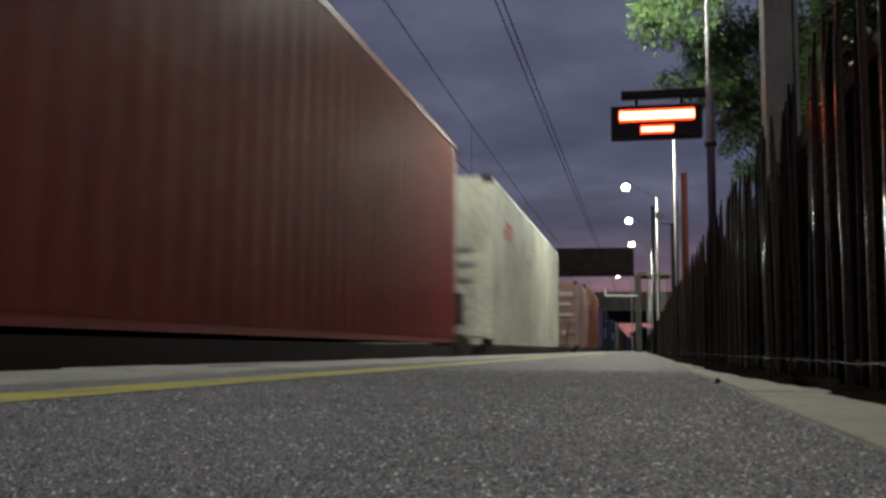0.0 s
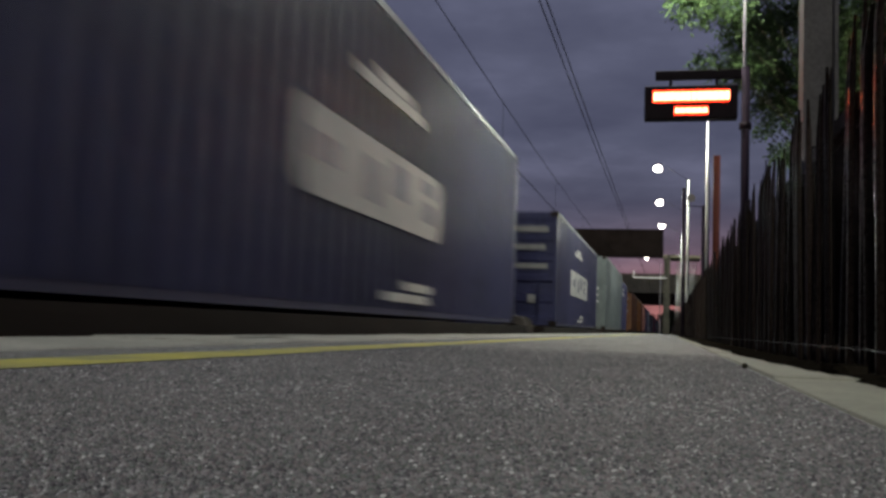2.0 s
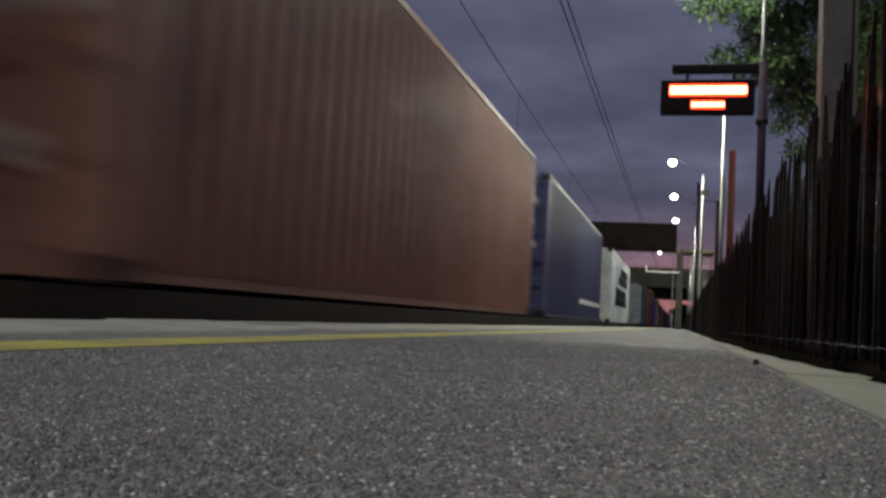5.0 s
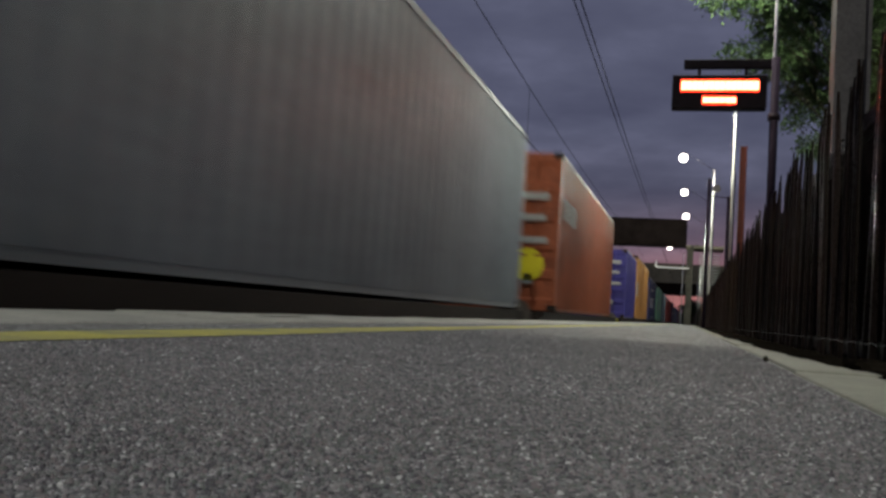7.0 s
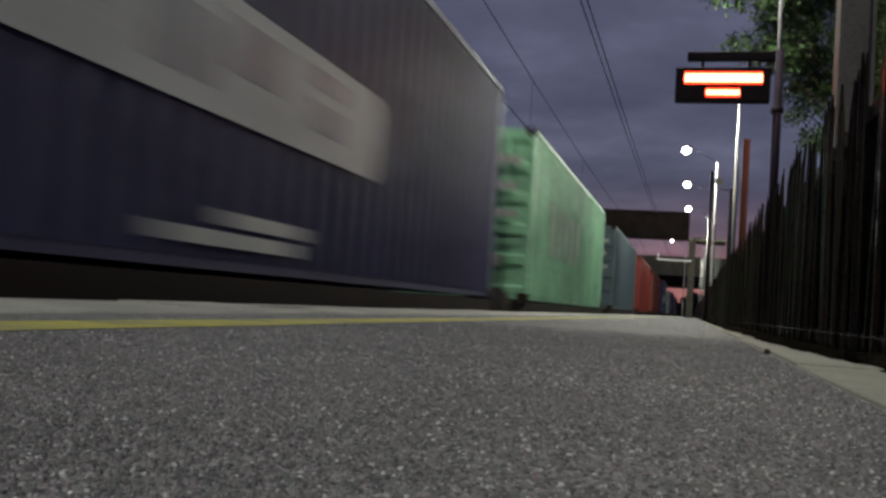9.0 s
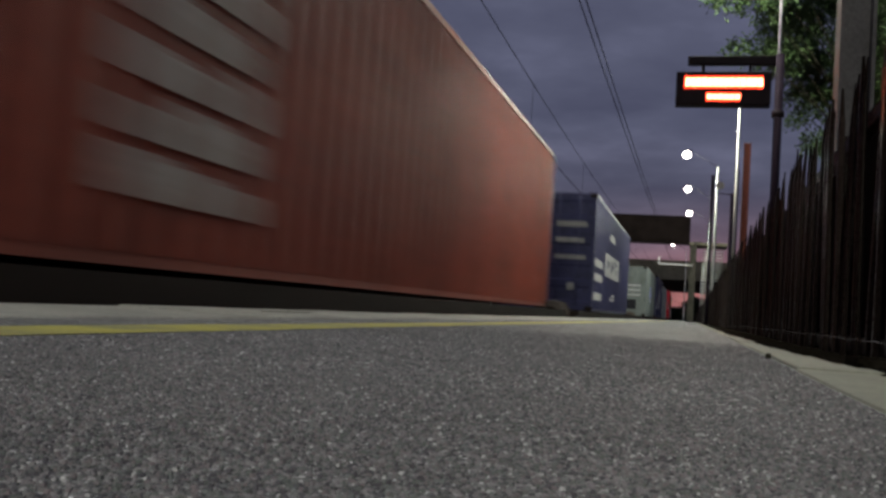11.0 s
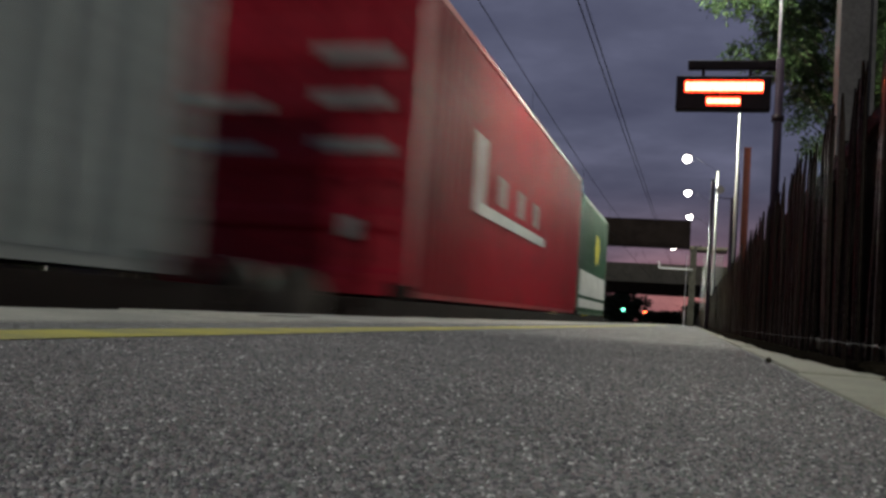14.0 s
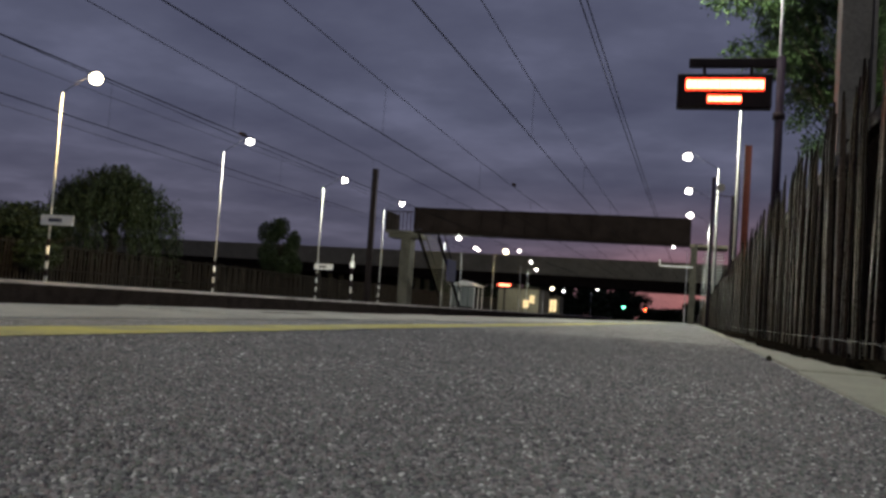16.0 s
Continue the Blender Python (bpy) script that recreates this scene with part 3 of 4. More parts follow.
load(-13.4, -0.9, 2.55, BROWN, "rust-brown corrugated steel container on a wagon")
load(-0.3, 12.8, 2.60, RED, "oxide-red corrugated steel container on a flat wagon", None)
load(16.0, 29.6, 2.75, WHITE, "off-white refrigerated container with small red lettering", m_white, reefer=True)
load(38.9, 45.4, 2.55, GREYPINK, "faded maroon short container with door lettering", None)
load(45.7, 58.7, 2.87, TAN, "orange-brown corrugated container with white lettering", m_strip)
load(63.3, 77.0, 2.60, NAVY, "dark blue container with white emblem on its side", lambda c, L: logo_patch(c, L, 0.0, 1.0))
load(83.1, 95.5, 2.46, NAVY, "dark blue container with white emblem on its side", logo_patch)
load(100.6, 114.5, 2.80, GREYGREEN2, "plain grey-green refrigerated steel container", None, reefer=True)
load(114.8, 121.0, 2.55, NAVY, "short dark navy container with white marks", m_slashes)
load(128.8, 141.0, 2.55, TAN2, "orange-brown container with white door lettering", None)
load(141.4, 153.6, 2.55, AMBER, "amber-orange corrugated steel container", None)
load(157.5, 169.7, 2.55, BROWN, "rust-brown corrugated steel container on a wagon", None)
load(171.6, 184.4, 2.55, NAVY, "dark navy container with a white stripe", lambda c, L: bar(c, "near", 6.0, 11.8, 0.40, 0.52, M_LETTER, L))
load(188.9, 201.9, 2.55, WHITE2, "white container with black striped lettering", m_black, reefer=True)
load(216.6, 229.3, 2.47, GREY, "mid-grey container with a red door emblem", lambda c, L: bar(c, "front", 1.45, 1.95, 1.78, 1.92, M_FAINT, L), smooth=True, ends=GREYGREEN2)
load(233.4, 246.4, 2.88, ORANGE, "orange-red container with a yellow door emblem", m_yellowdot)
load(253.5, 260.4, 2.55, BLUE, "short blue container with white door lettering", None)
load(261.1, 274.3, 2.83, MUSTARD, "mustard container with faded lettering", lambda c, L: [bar(c, "near", 0.3 + 0.3 * i, 0.5 + 0.3 * i, 1.0, 1.7, M_DIMLETTER, L) for i in range(4)])
load(275.6, 288.7, 2.55, NAVY, "dark blue container with white emblem on its side", logo_patch)
load(291.5, 304.0, 2.55, TEAL, "pale green corrugated container with white vertical marks", lambda c, L: [bar(c, "near", 2.0 + 0.9 * i, 2.35 + 0.9 * i, 0.8, 1.7, M_DIMLETTER, L) for i in range(5)])
load(308.0, 320.2, 2.55, SLATE, "slate-blue corrugated steel container", None)
load(324.0, 336.2, 2.55, RED, "plain oxide-red corrugated steel container", None)
load(340.1, 355.0, 2.55, RED2, "oxide-red container with a column of white lettering", m_column)
load(362.7, 376.2, 2.84, NAVY, "dark blue container with white emblem and lettering", m_big)
load(391.2, 404.1, 2.55, GREYGREEN, "grey refrigerated container with a blue emblem", m_bluemark, reefer=True)
load(407.4, 420.5, 2.78, NAVY, "dark navy container with white lettering", m_white_letters, ends=M_SIGNWHITE)
load(420.8, 434.9, 2.55, LIGHTGREY, "light grey container with a pale emblem", m_greymark)
load(438.8, 451.5, 2.80, SIGNALRED, "bright red container with white lettering", m_redl)
load(451.8, 458.4, 2.55, GREEN, "short green container with white bands and yellow emblem", m_green)


def wagon(L, yellow=False):
    w = thing("container_wagon", "low grimy flat wagon carrying containers", "rail wagon", "wagons of the train")
    z = BOX_Z - RAIL_Z      # deck height above the rails; origin on the rails at the leading end
    for s in (-1, 1):
        part("solebar", boxed(s * 1.15 - 0.05, s * 1.15 + 0.05, 0.9, L - 0.9, z - 0.48, z - 0.012), M_WAGON, w)
    part("centre_sill", boxed(-0.25, 0.25, 0.7, L - 0.7, z - 0.55, z - 0.10), M_WAGON, w)
    part("deck", boxed(-1.05, 1.05, 0.9, L - 0.9, z - 0.09, z - 0.02), M_WAGON, w)
    for y, d in ((0.62, -1), (L - 0.62, 1)):
        part("headstock", boxed(-1.2, 1.2, y - 0.12, y + 0.12, z - 0.42, z - 0.10), M_WAGON, w)
        part("end_step", boxed(-1.15, 1.15, y - 0.17 if d < 0 else y + 0.13, y - 0.13 if d < 0 else y + 0.17, z - 0.16, z - 0.02), M_WAGONYELLOW if yellow else M_WAGON, w, "yellow-painted end beam" if yellow else "grimy end beam")
        for x in (-0.87, 0.87):
            b = part("buffer", tubed((x, y + d * 0.12, 1.02), (x, y + d * 0.42, 1.02), 0.10, 0.09, 10), M_WAGON, w)
            part("buffer_head", tubed((x, y + d * 0.42, 1.02), (x, y + d * 0.46, 1.02), 0.22, 0.23, 14), M_WHEEL, b)
    for yc in (2.6, L - 2.6):
        b = part("bogie", boxed(-0.95, 0.95, yc - 1.25, yc + 1.25, 0.45, 0.62), M_WAGON, w)
        for s in (-1, 1):
            part("bogie_frame", boxed(s * 1.0 - 0.07, s * 1.0 + 0.07, yc - 1.35, yc + 1.35, 0.34, 0.66), M_WAGON, b)
            for dy in (-0.9, 0.9):
                part("wheel", tubed((s * 0.69, yc + dy, 0.43), (s * 0.82, yc + dy, 0.43), 0.43, 0.42, 20), M_WHEEL, b)
        for dy in (-0.9, 0.9):
            part("axle", tubed((-0.68, yc + dy, 0.43), (0.68, yc + dy, 0.43), 0.08, seg=8), M_WHEEL, b)
    return w


def _wagons():
    spans = [(-14.5, 14.0), (14.6, 36.6), (37.2, 60.4), (61.0, 79.6), (80.2, 97.6), (98.2, 123.6), (124.2, 155.2), (155.8, 186.4),
             (187.0, 207.4), (208.0, 230.6), (231.2, 250.2), (250.8, 274.9), (275.0, 290.0), (290.6, 305.6), (306.2, 322.0), (322.6, 339.6),
             (340.2, 358.6), (359.2, 384.4), (385.0, 405.6), (406.2, 436.4), (437.0, 460.0)]
    for a, b in spans:
        a, b = a * SCALE, b * SCALE
        TRAIN.append((wagon(b - a, abs(a - 236.7) < 1.0), TRAIN_X, a, RAIL_Z))


_wagons()
# tail lamp on the last wagon
tl = thing("tail_lamp", "small unlit tail lamp hung on the last wagon", "tail lamp")
part("lamp_case", boxed(-0.09, 0.09, -0.10, 0.10, 0, 0.26, bevel=0.02), M_LETTERYELLOW, tl)
part("lens", tubed((0, 0.10, 0.15), (0, 0.13, 0.15), 0.065, seg=12), M_LETTERRED, tl)
TRAIN.append((tl, TRAIN_X + 0.6, 459.25 * SCALE, BOX_Z - 0.10))


# ---- lamp columns ----
def lamp_column(x, y, side, power=0.0, height=5.40, mat=None, group="platform lamps", warm=False, banded=False, r=0.032, bulb=0.14):
    """Slim column with a short arm and a glowing bowl lantern. side: +1 when the arm reaches towards +x, -1 towards -x."""
    c = thing("lamp_column", "slim pale lamp column with a lit lantern on a short arm" if mat is not M_DARKPOLE else "dark lamp column with a lit lantern on a short arm", "lamp post", group, pose(x, y, 0))
    mat = mat or M_WHITEPOLE
    part("base", tubed((0, 0, 0), (0, 0, 1.1), r * 1.5, r * 1.5, 12), mat, c)
    part("shaft", tubed((0, 0, 1.1), (0, 0, height), r, r * 0.8, 12), mat, c)
    if banded:
        for k in range(3):
            part("black_band", tubed((0, 0, 0.15 + k * 0.42), (0, 0, 0.35 + k * 0.42), r * 1.62, seg=12), M_BLACK, c)
    part("arm", tubed((0, 0, height), (side * 0.95, 0, height + 0.56), 0.010, 0.009, 6), M_WIRE, c)
    h = part("lantern", boxed(side * 1.02 - 0.11, side * 1.02 + 0.11, -0.08, 0.08, height + 0.50, height + 0.57, bevel=0.02), M_DARKPOLE, c)
    part("bowl", bowl(B(), (side * 1.05, 0, height + 0.40), bulb, bulb, bulb * 0.9), M_WARMGLOW if warm else M_LAMPGLOW, h, "glowing lamp bowl")
    if power:
        ld = bpy.data.lights.new("lantern_light", "POINT")
        ld.energy, ld.color, ld.shadow_soft_size = power, (1.0, 0.74, 0.36) if warm else LAMP_COLOUR, 0.08
        new("lantern_light", ld).matrix_basis = pose(x + side * 1.05, y, height + 0.40 - bulb * 0.9 - 0.12)
    return c


LINE = 0.88
lamp_column(LINE, 12.0, -1, LAMP_POWER, r=0.022, mat=M_GREYPOLE)
# unseen columns behind the camera, added and strengthened to light the container ends
for y, k in ((-6.5, 1.2), (-17.0, 2.6)):
    lamp_column(LINE, y, -1, LAMP_POWER * k)
for x, y in ((0.87, 23.2), (0.62, 33.2), (0.62, 42.0), (0.66, 51.5)):
    lamp_column(x, y, -1, LAMP_POWER)
for x, y, p in ((1.35, 72.0, 0), (-0.6, 73.5, 0), (0.9, 95.0, LAMP_POWER), (0.9, 120.0, 0)):
    lamp_column(x, y, -1, p)
for k, (x, y, h, b) in enumerate(((-17.5, 22.5, 5.36, 0.19), (-17.5, 32.0, 5.36, 0.145), (-17.5, 42.0, 5.36, 0.145), (-17.5, 51.3, 5.36, 0.145), (-17.7, 66.0, 4.66, 0.15),
                                  (-17.6, 71.0, 4.30, 0.11), (-17.6, 83.3, 4.94, 0.21), (-17.6, 97.0, 4.86, 0.12), (-19.1, 110.0, 4.68, 0.15), (-17.4, 112.0, 2.60, 0.17), (-18.6, 131.0, 2.85, 0.14), (-17.7, 170.0, 4.40, 0.17))):
    lamp_column(x, y, 1, LAMP_POWER * (1.8 if k == 0 else 1.0) if k in (0, 1, 2, 3, 4, 6, 8) else 0, h, group="lamps on the opposite platform", warm=k in (0, 6, 9), banded=k < 4, r=0.024 if k else 0.03, bulb=b)


# ---- coping slabs, kerb ----
slab = boxed(0, 0.70, 0.004, 0.746, -0.09, 0.006, bevel=0.006)
slab_me = data_of("coping_slab", slab, M_COPING)
rng = random.Random(8)
for i in range(220):
    y = -8.0 + i * 0.75
    part("coping_slab", slab_me, None, platform, at=pose(EDGE + rng.uniform(-0.008, 0.008), y, rng.uniform(-0.003, 0.003) + (0.007 if i == 15 else 0.0), 0, rng.uniform(-0.12, 0.12), 0))
kerb_me = data_of("kerb_stone", boxed(0.0, 0.185, 0.003, 0.912, -0.25, 0.007, bevel=0.006), M_KERB)
for i in range(110):
    y = -6.0 + i * 0.915
    part("kerb_stone", kerb_me, None, platform, at=pose(0.232 + rng.uniform(-0.004, 0.004), y, rng.uniform(-0.003, 0.003)))
# leaf litter and soil creeping over the kerb's outer side
bm = B()
rows_ = []
for i in range(420):
    y = 0.6 + i * 0.06 * (1 + i / 140)
    e = 0.405 if y < 2.55 else 0.405 - min(0.13, 0.05 + (y - 2.55) * 0.02)
    e += noise.noise(Vector((0, y * 1.7, 3.0))) * 0.022 + rng.uniform(-0.006, 0.006)
    rows_.append([bm.verts.new((x, y, z)) for x, z in ((e, 0.004), (e + 0.03, 0.010 + rng.uniform(0, 0.008)), (0.47, 0.012 + rng.uniform(0, 0.01)), (0.60, 0.01))])
for a, b in zip(rows_, rows_[1:]):
    for k in range(3):
        bm.faces.new((a[k], a[k + 1], b[k + 1], b[k]))
tagged(part("leaf_litter", bm, M_LITTER), "dark leaf litter and soil lying along the kerb", kind="stuff")
# dark stains and a broken corner on the coping
for x, y, w, l in ((-1.80, 4.03, 0.05, 0.30), (-2.17, 3.62, 0.03, 0.16)):
    bm = B()
    n = 14
    bm.faces.new([bm.verts.new((w * math.cos(6.283 * i / n) * rng.uniform(0.7, 1.2), l * math.sin(6.283 * i / n) * rng.uniform(0.7, 1.2), 0)) for i in range(n)])
    part("coping_stain", bm, M_LITTER, platform, "dark damp stain on the coping", at=pose(x, y, 0.0125))
# dark clod of soil on the kerb by the fence
cl = thing("soil_clod", "dark clod of soil and leaves on the kerb", "soil clod", at=pose(0.415, 2.52, 0.0))
bm = B()
box(bm, -0.028, 0.06, -0.09, 0.09, -0.004, 0.034, bevel=0.010)
for v in bm.verts:
    v.co += Vector((rng.uniform(-0.006, 0.006), rng.uniform(-0.012, 0.012), rng.uniform(-0.004, 0.004)))
part("clod", bm, M_LITTER, cl)
# dark lump added where the kerb has a small notch
st = thing("kerb_notch_lump", "small dark lump added for a notch in the kerb", "stone", at=pose(0.225, 2.95, 0.0))
bm = bowl(B(), (0, 0, 0.006), 0.009, 0.018, 0.010, 7, 5)
part("chip", bm, M_EARTH, st)


# ---- fence ----
def fence():
    f = thing("palisade_fence", "tall black steel paling fence behind the kerb", "fence")
    x = 0.52
    # pale: narrow rounded bar with a drawn-out, slightly bent tip
    w, t = 0.027, 0.020
    prof = [(-w, 0.0), (-w * 0.80, -t * 0.55), (-w * 0.35, -t * 0.95), (w * 0.35, -t * 0.95), (w * 0.80, -t * 0.55), (w, 0.0)]
    r = random.Random(3)
    shapes = []
    for v in range(6):
        bm = B()
        bend = r.uniform(-0.02, 0.02)
        rs = []
        for z, k, d in ((-0.12, 1.0, 0.0), (0.30, r.uniform(0.85, 1.0), bend * 0.4), (0.62, r.uniform(0.8, 1.0), bend), (0.88, 0.85, bend * 0.5), (1.02 + r.uniform(-0.03, 0.03), 0.30, -bend)):
            rs.append([bm.verts.new((b * k, a * k + d, z)) for a, b in prof])
        for a, b in zip(rs, rs[1:]):
            for i in range(5):
                q = bm.faces.new((a[i], b[i], b[i + 1], a[i + 1]))
                q.smooth = True
            bm.faces.new((a[5], b[5], b[0], a[0]))
        bm.faces.new(rs[-1])
        shapes.append(data_of("pale", bm, M_FENCE))
    y, n = -0.5, 0
    while n < 290:
        y += r.uniform(0.085, 0.165)
        n += 1
        part("pale", r.choice(shapes), None, f, at=pose(x + r.uniform(-0.012, 0.012), y, r.uniform(-0.05, 0.03), r.uniform(-1.6, 1.6), r.uniform(-0.8, 0.8), r.uniform(-14, 14)))
    bm = B()
    while y < 150.0:
        y += 0.22
        box(bm, x - 0.01, x + 0.01, y - 0.06, y + 0.06, -0.10, 1.0 + r.uniform(-0.03, 0.03))
    tagged(part("distant_paling", bm, M_FENCE, f), kind="stuff")
    for z in (0.05, 0.80):
        part("rail", boxed(x + 0.018, x + 0.058, -6, 150, z - 0.025, z + 0.025), M_FENCE, f)
    for i in range(40):
        part("post", boxed(x + 0.06, x + 0.12, -4 + i * 2.75, -3.9 + i * 2.75, -0.3, 0.92), M_FENCE, f)
    # added dark sheet that stands for the darkness between the pales
    part("gap_sheet", boxed(x + 0.122, x + 0.132, -6, 150, -0.1, 0.97), M_FENCEBACK, f, "dark sheet added behind the pales to darken their gaps")
    # slack bare wire strung low along the pales
    bm = B()
    y0, prev = 0.3, None
    while y0 < 12.0:
        step, sag = r.uniform(0.22, 0.50), r.uniform(0.001, 0.006)
        for k in range(6):
            u = k / 6
            cur = (x - 0.034, y0 + step * u, 0.074 - sag * 4 * u * (1 - u))
            if prev:
                tube(bm, prev, cur, 0.0007, seg=6, caps=False)
            prev = cur
        y0 += step
    part("tie_wire", bm, M_GALV, f, "thin bare wire strung along the pales")
    return f


fence()


# ---- train describer sign on its bracket ----
def departure_sign(x0, x1, y, z0, z1, post_x, rows, label, arm=True):
    s = thing("departure_board", label, "information display", at=pose(0, y, 0))
    part("housing", boxed(x0, x1, -0.10, 0.10, z0, z1, bevel=0.012), M_BLACK, s)
    for a, b, c, d in rows:
        # glowing red panel imitates the halo round the lit characters
        p = part("led_panel", boxed(a, b, -0.108, -0.104, c, d), M_LEDHALO, s, "LED text row on a panel glowing as its red halo")
        n = int((b - a) / 0.062)
        for i in range(n):
            xa = a + (b - a) * (i + 0.12) / n
            part("led_character", boxed(xa, xa + (b - a) / n * 0.9, -0.112, -0.109, c + 0.024, d - 0.024), M_LEDHOT, p)
    if arm:
        part("arm", boxed(x0 + 0.13, post_x + 0.02, -0.05, 0.05, z1 + 0.10, z1 + 0.21, bevel=0.01), M_BLACK, s)
        for x in (x0 + 0.32, x1 - 0.25):
            part("hanger", tubed((x, 0, z1), (x, 0, z1 + 0.11), 0.02, seg=8), M_BLACK, s)
    return s


departure_sign(-0.33, 0.80, 12.0, 2.77, 3.19, LINE, [(-0.225, 0.70, 2.975, 3.13), (0.04, 0.44, 2.815, 2.925)],
               "black departure board with lit orange LED rows on a bracket")
dsb = thing("board_post", "dark thick lower post carrying the departure board", "post", at=pose(LINE + 0.01, 11.9, 0))
part("shaft", tubed((0, 0, -0.1), (0, 0, 3.40), 0.050, seg=14), M_DARKPOLE, dsb)
part("collar", tubed((0, 0, 2.62), (0, 0, 2.70), 0.075, seg=14), M_BLACK, dsb)
sl = bpy.data.lights.new("sign_light", "AREA")
sl.shape, sl.size, sl.size_y, sl.energy, sl.color = "RECTANGLE", 0.9, 0.15, 15.0, (1.0, 0.13, 0.04)
new("sign_light", sl).matrix_basis = look((0.23, 11.86, 3.0), (0.23, 0.0, 2.6))

departure_sign(-18.95, -17.45, 92.0, 2.25, 2.85, -17.0, [(-18.8, -17.6, 2.45, 2.66)], "distant departure board with lit orange LED row", arm=False)
dp = thing("board_post", "post carrying the distant departure board", "post", at=pose(-18.2, 92.2, 0))
part("shaft", tubed((0, 0, 0), (0, 0, 2.4), 0.09, seg=10), M_DARKPOLE, dp)


# ---- masts ----
def h_mast(name, x, y, z1, w, mat, label, base=-0.4):
    m = thing(name, label, "mast", at=pose(x, y, 0))
    part("flange", boxed(-w, -w + 0.03, -w, w, base, z1), mat, m)
    part("flange", boxed(w - 0.03, w, -w, w, base, z1), mat, m)
    part("web", boxed(-w + 0.03, w - 0.03, -0.015, 0.015, base, z1), mat, m)
    return m


h_mast("overhead_line_mast", 1.22, 8.4, 9.0, 0.14, M_MAST, "broad grey steel mast behind the fence")
h_mast("overhead_line_mast", 1.24, 26.5, 5.0, 0.09, M_REDMAST, "rust-red steel post beyond the fence")
h_mast("overhead_line_mast", -17.6, 49.6, 7.5, 0.14, M_DARKMAST, "dark steel overhead line mast", base=0.0)
for x, y, z in ((0.92, 24.2, 3.88), (0.99, 29.0, 3.92), (0.43, 30.0, 4.60), (0.85, 44.0, 4.4)):
    s = thing("post", "dark slim post standing along the fence", "post", "dark posts along the fence", pose(x, y, 0))
    part("shaft", tubed((0, 0, -0.1), (0, 0, z), 0.055, 0.05, 10), M_DARKPOLE, s)
    part("cap", bowl(B(), (0, 0, z), 0.06, 0.06, 0.03, 10, 6), M_BLACK, s)


# loudspeaker and a small camera on brackets beside the dark posts
ls = thing("loudspeaker", "small round loudspeaker on a bracket", "loudspeaker", at=pose(0.43, 30.0, 4.30))
part("bracket", tubed((0.045, 0, 0), (0.20, 0, 0), 0.018, seg=8), M_BLACK, ls)
part("horn", tubed((0.22, -0.10, 0), (0.22, 0.12, 0), 0.13, 0.06, 14), M_MAST, ls)
part("arm", tubed((0.045, 0, -0.22), (0.75, 0, -0.28), 0.014, seg=8), M_BLACK, ls)


# ---- overhead wires ----
def wire(name, pts, r, label):
    cu = bpy.data.curves.new(name, "CURVE")
    cu.dimensions, cu.bevel_depth, cu.bevel_resolution = "3D", r, 1
    sp = cu.splines.new("POLY")
    sp.points.add(len(pts) - 1)
    for p, q in zip(sp.points, pts):
        p.co = (*q, 1)
    cu.materials.append(M_WIRE)
    return tagged(new(name, cu), label, "cable", "overhead line wires")


def spans(x, z, sag, step=50.0, a=-30, b=420, phase=0.0):
    pts = []
    n = int((b - a) / 2.5)
    for i in range(n + 1):
        y = a + (b - a) * i / n
        u = ((y - phase) / step) % 1.0
        pts.append((x, y, z - sag * 4 * u * (1 - u)))
    return pts


for k, tx in enumerate(TRACKS):
    wire("contact_wire", spans(tx, 3.88, 0.0), 0.011, "thin dark overhead contact wire")
    wire("catenary_wire", spans(tx, 5.25, 0.35, phase=8.4), 0.009, "thin dark catenary wire")
wire("feeder_wire", spans(-2.25, 6.15, 0.1, phase=8.4), 0.013, "thin dark feeder cable")
wire("feeder_wire", spans(-2.38, 6.15, 0.1, phase=8.4), 0.013, "thin dark feeder cable")
wire("feeder_wire", spans(-20.5, 7.0, 0.3, phase=49.6), 0.008, "thin dark feeder cable")
wire("feeder_wire", spans(-19.6, 5.2, 0.2, phase=49.6), 0.008, "thin dark feeder cable")


# droppers between catenary and contact wire, and insulators
for tx in TRACKS:
    cat = spans(tx, 5.25, 0.35, phase=8.4)
    bm = B()
    for k in range(8, len(cat), 4):
        x, y, z = cat[k]
        tube(bm, (x, y, 3.90), (x, y, z), 0.004, seg=4, caps=False)
    tagged(part("dropper_wires", bm, M_WIRE), "thin droppers hanging between the overhead wires", kind="stuff")
for x, y, z in ((-14.15, 27.0, 5.1), (-7.0, 36.0, 5.0)):
    ins = thing("insulator", "small dark insulator on an overhead wire", "insulator", "insulators", pose(x, y, z))
    part("stack", tubed((0, -0.18, 0), (0, 0.18, 0), 0.035, seg=8), M_BLACK, ins)
    for k in range(4):
        part("shed", tubed((0, -0.14 + k * 0.09, 0), (0, -0.11 + k * 0.09, 0), 0.065, 0.05, 10), M_BLACK, ins)


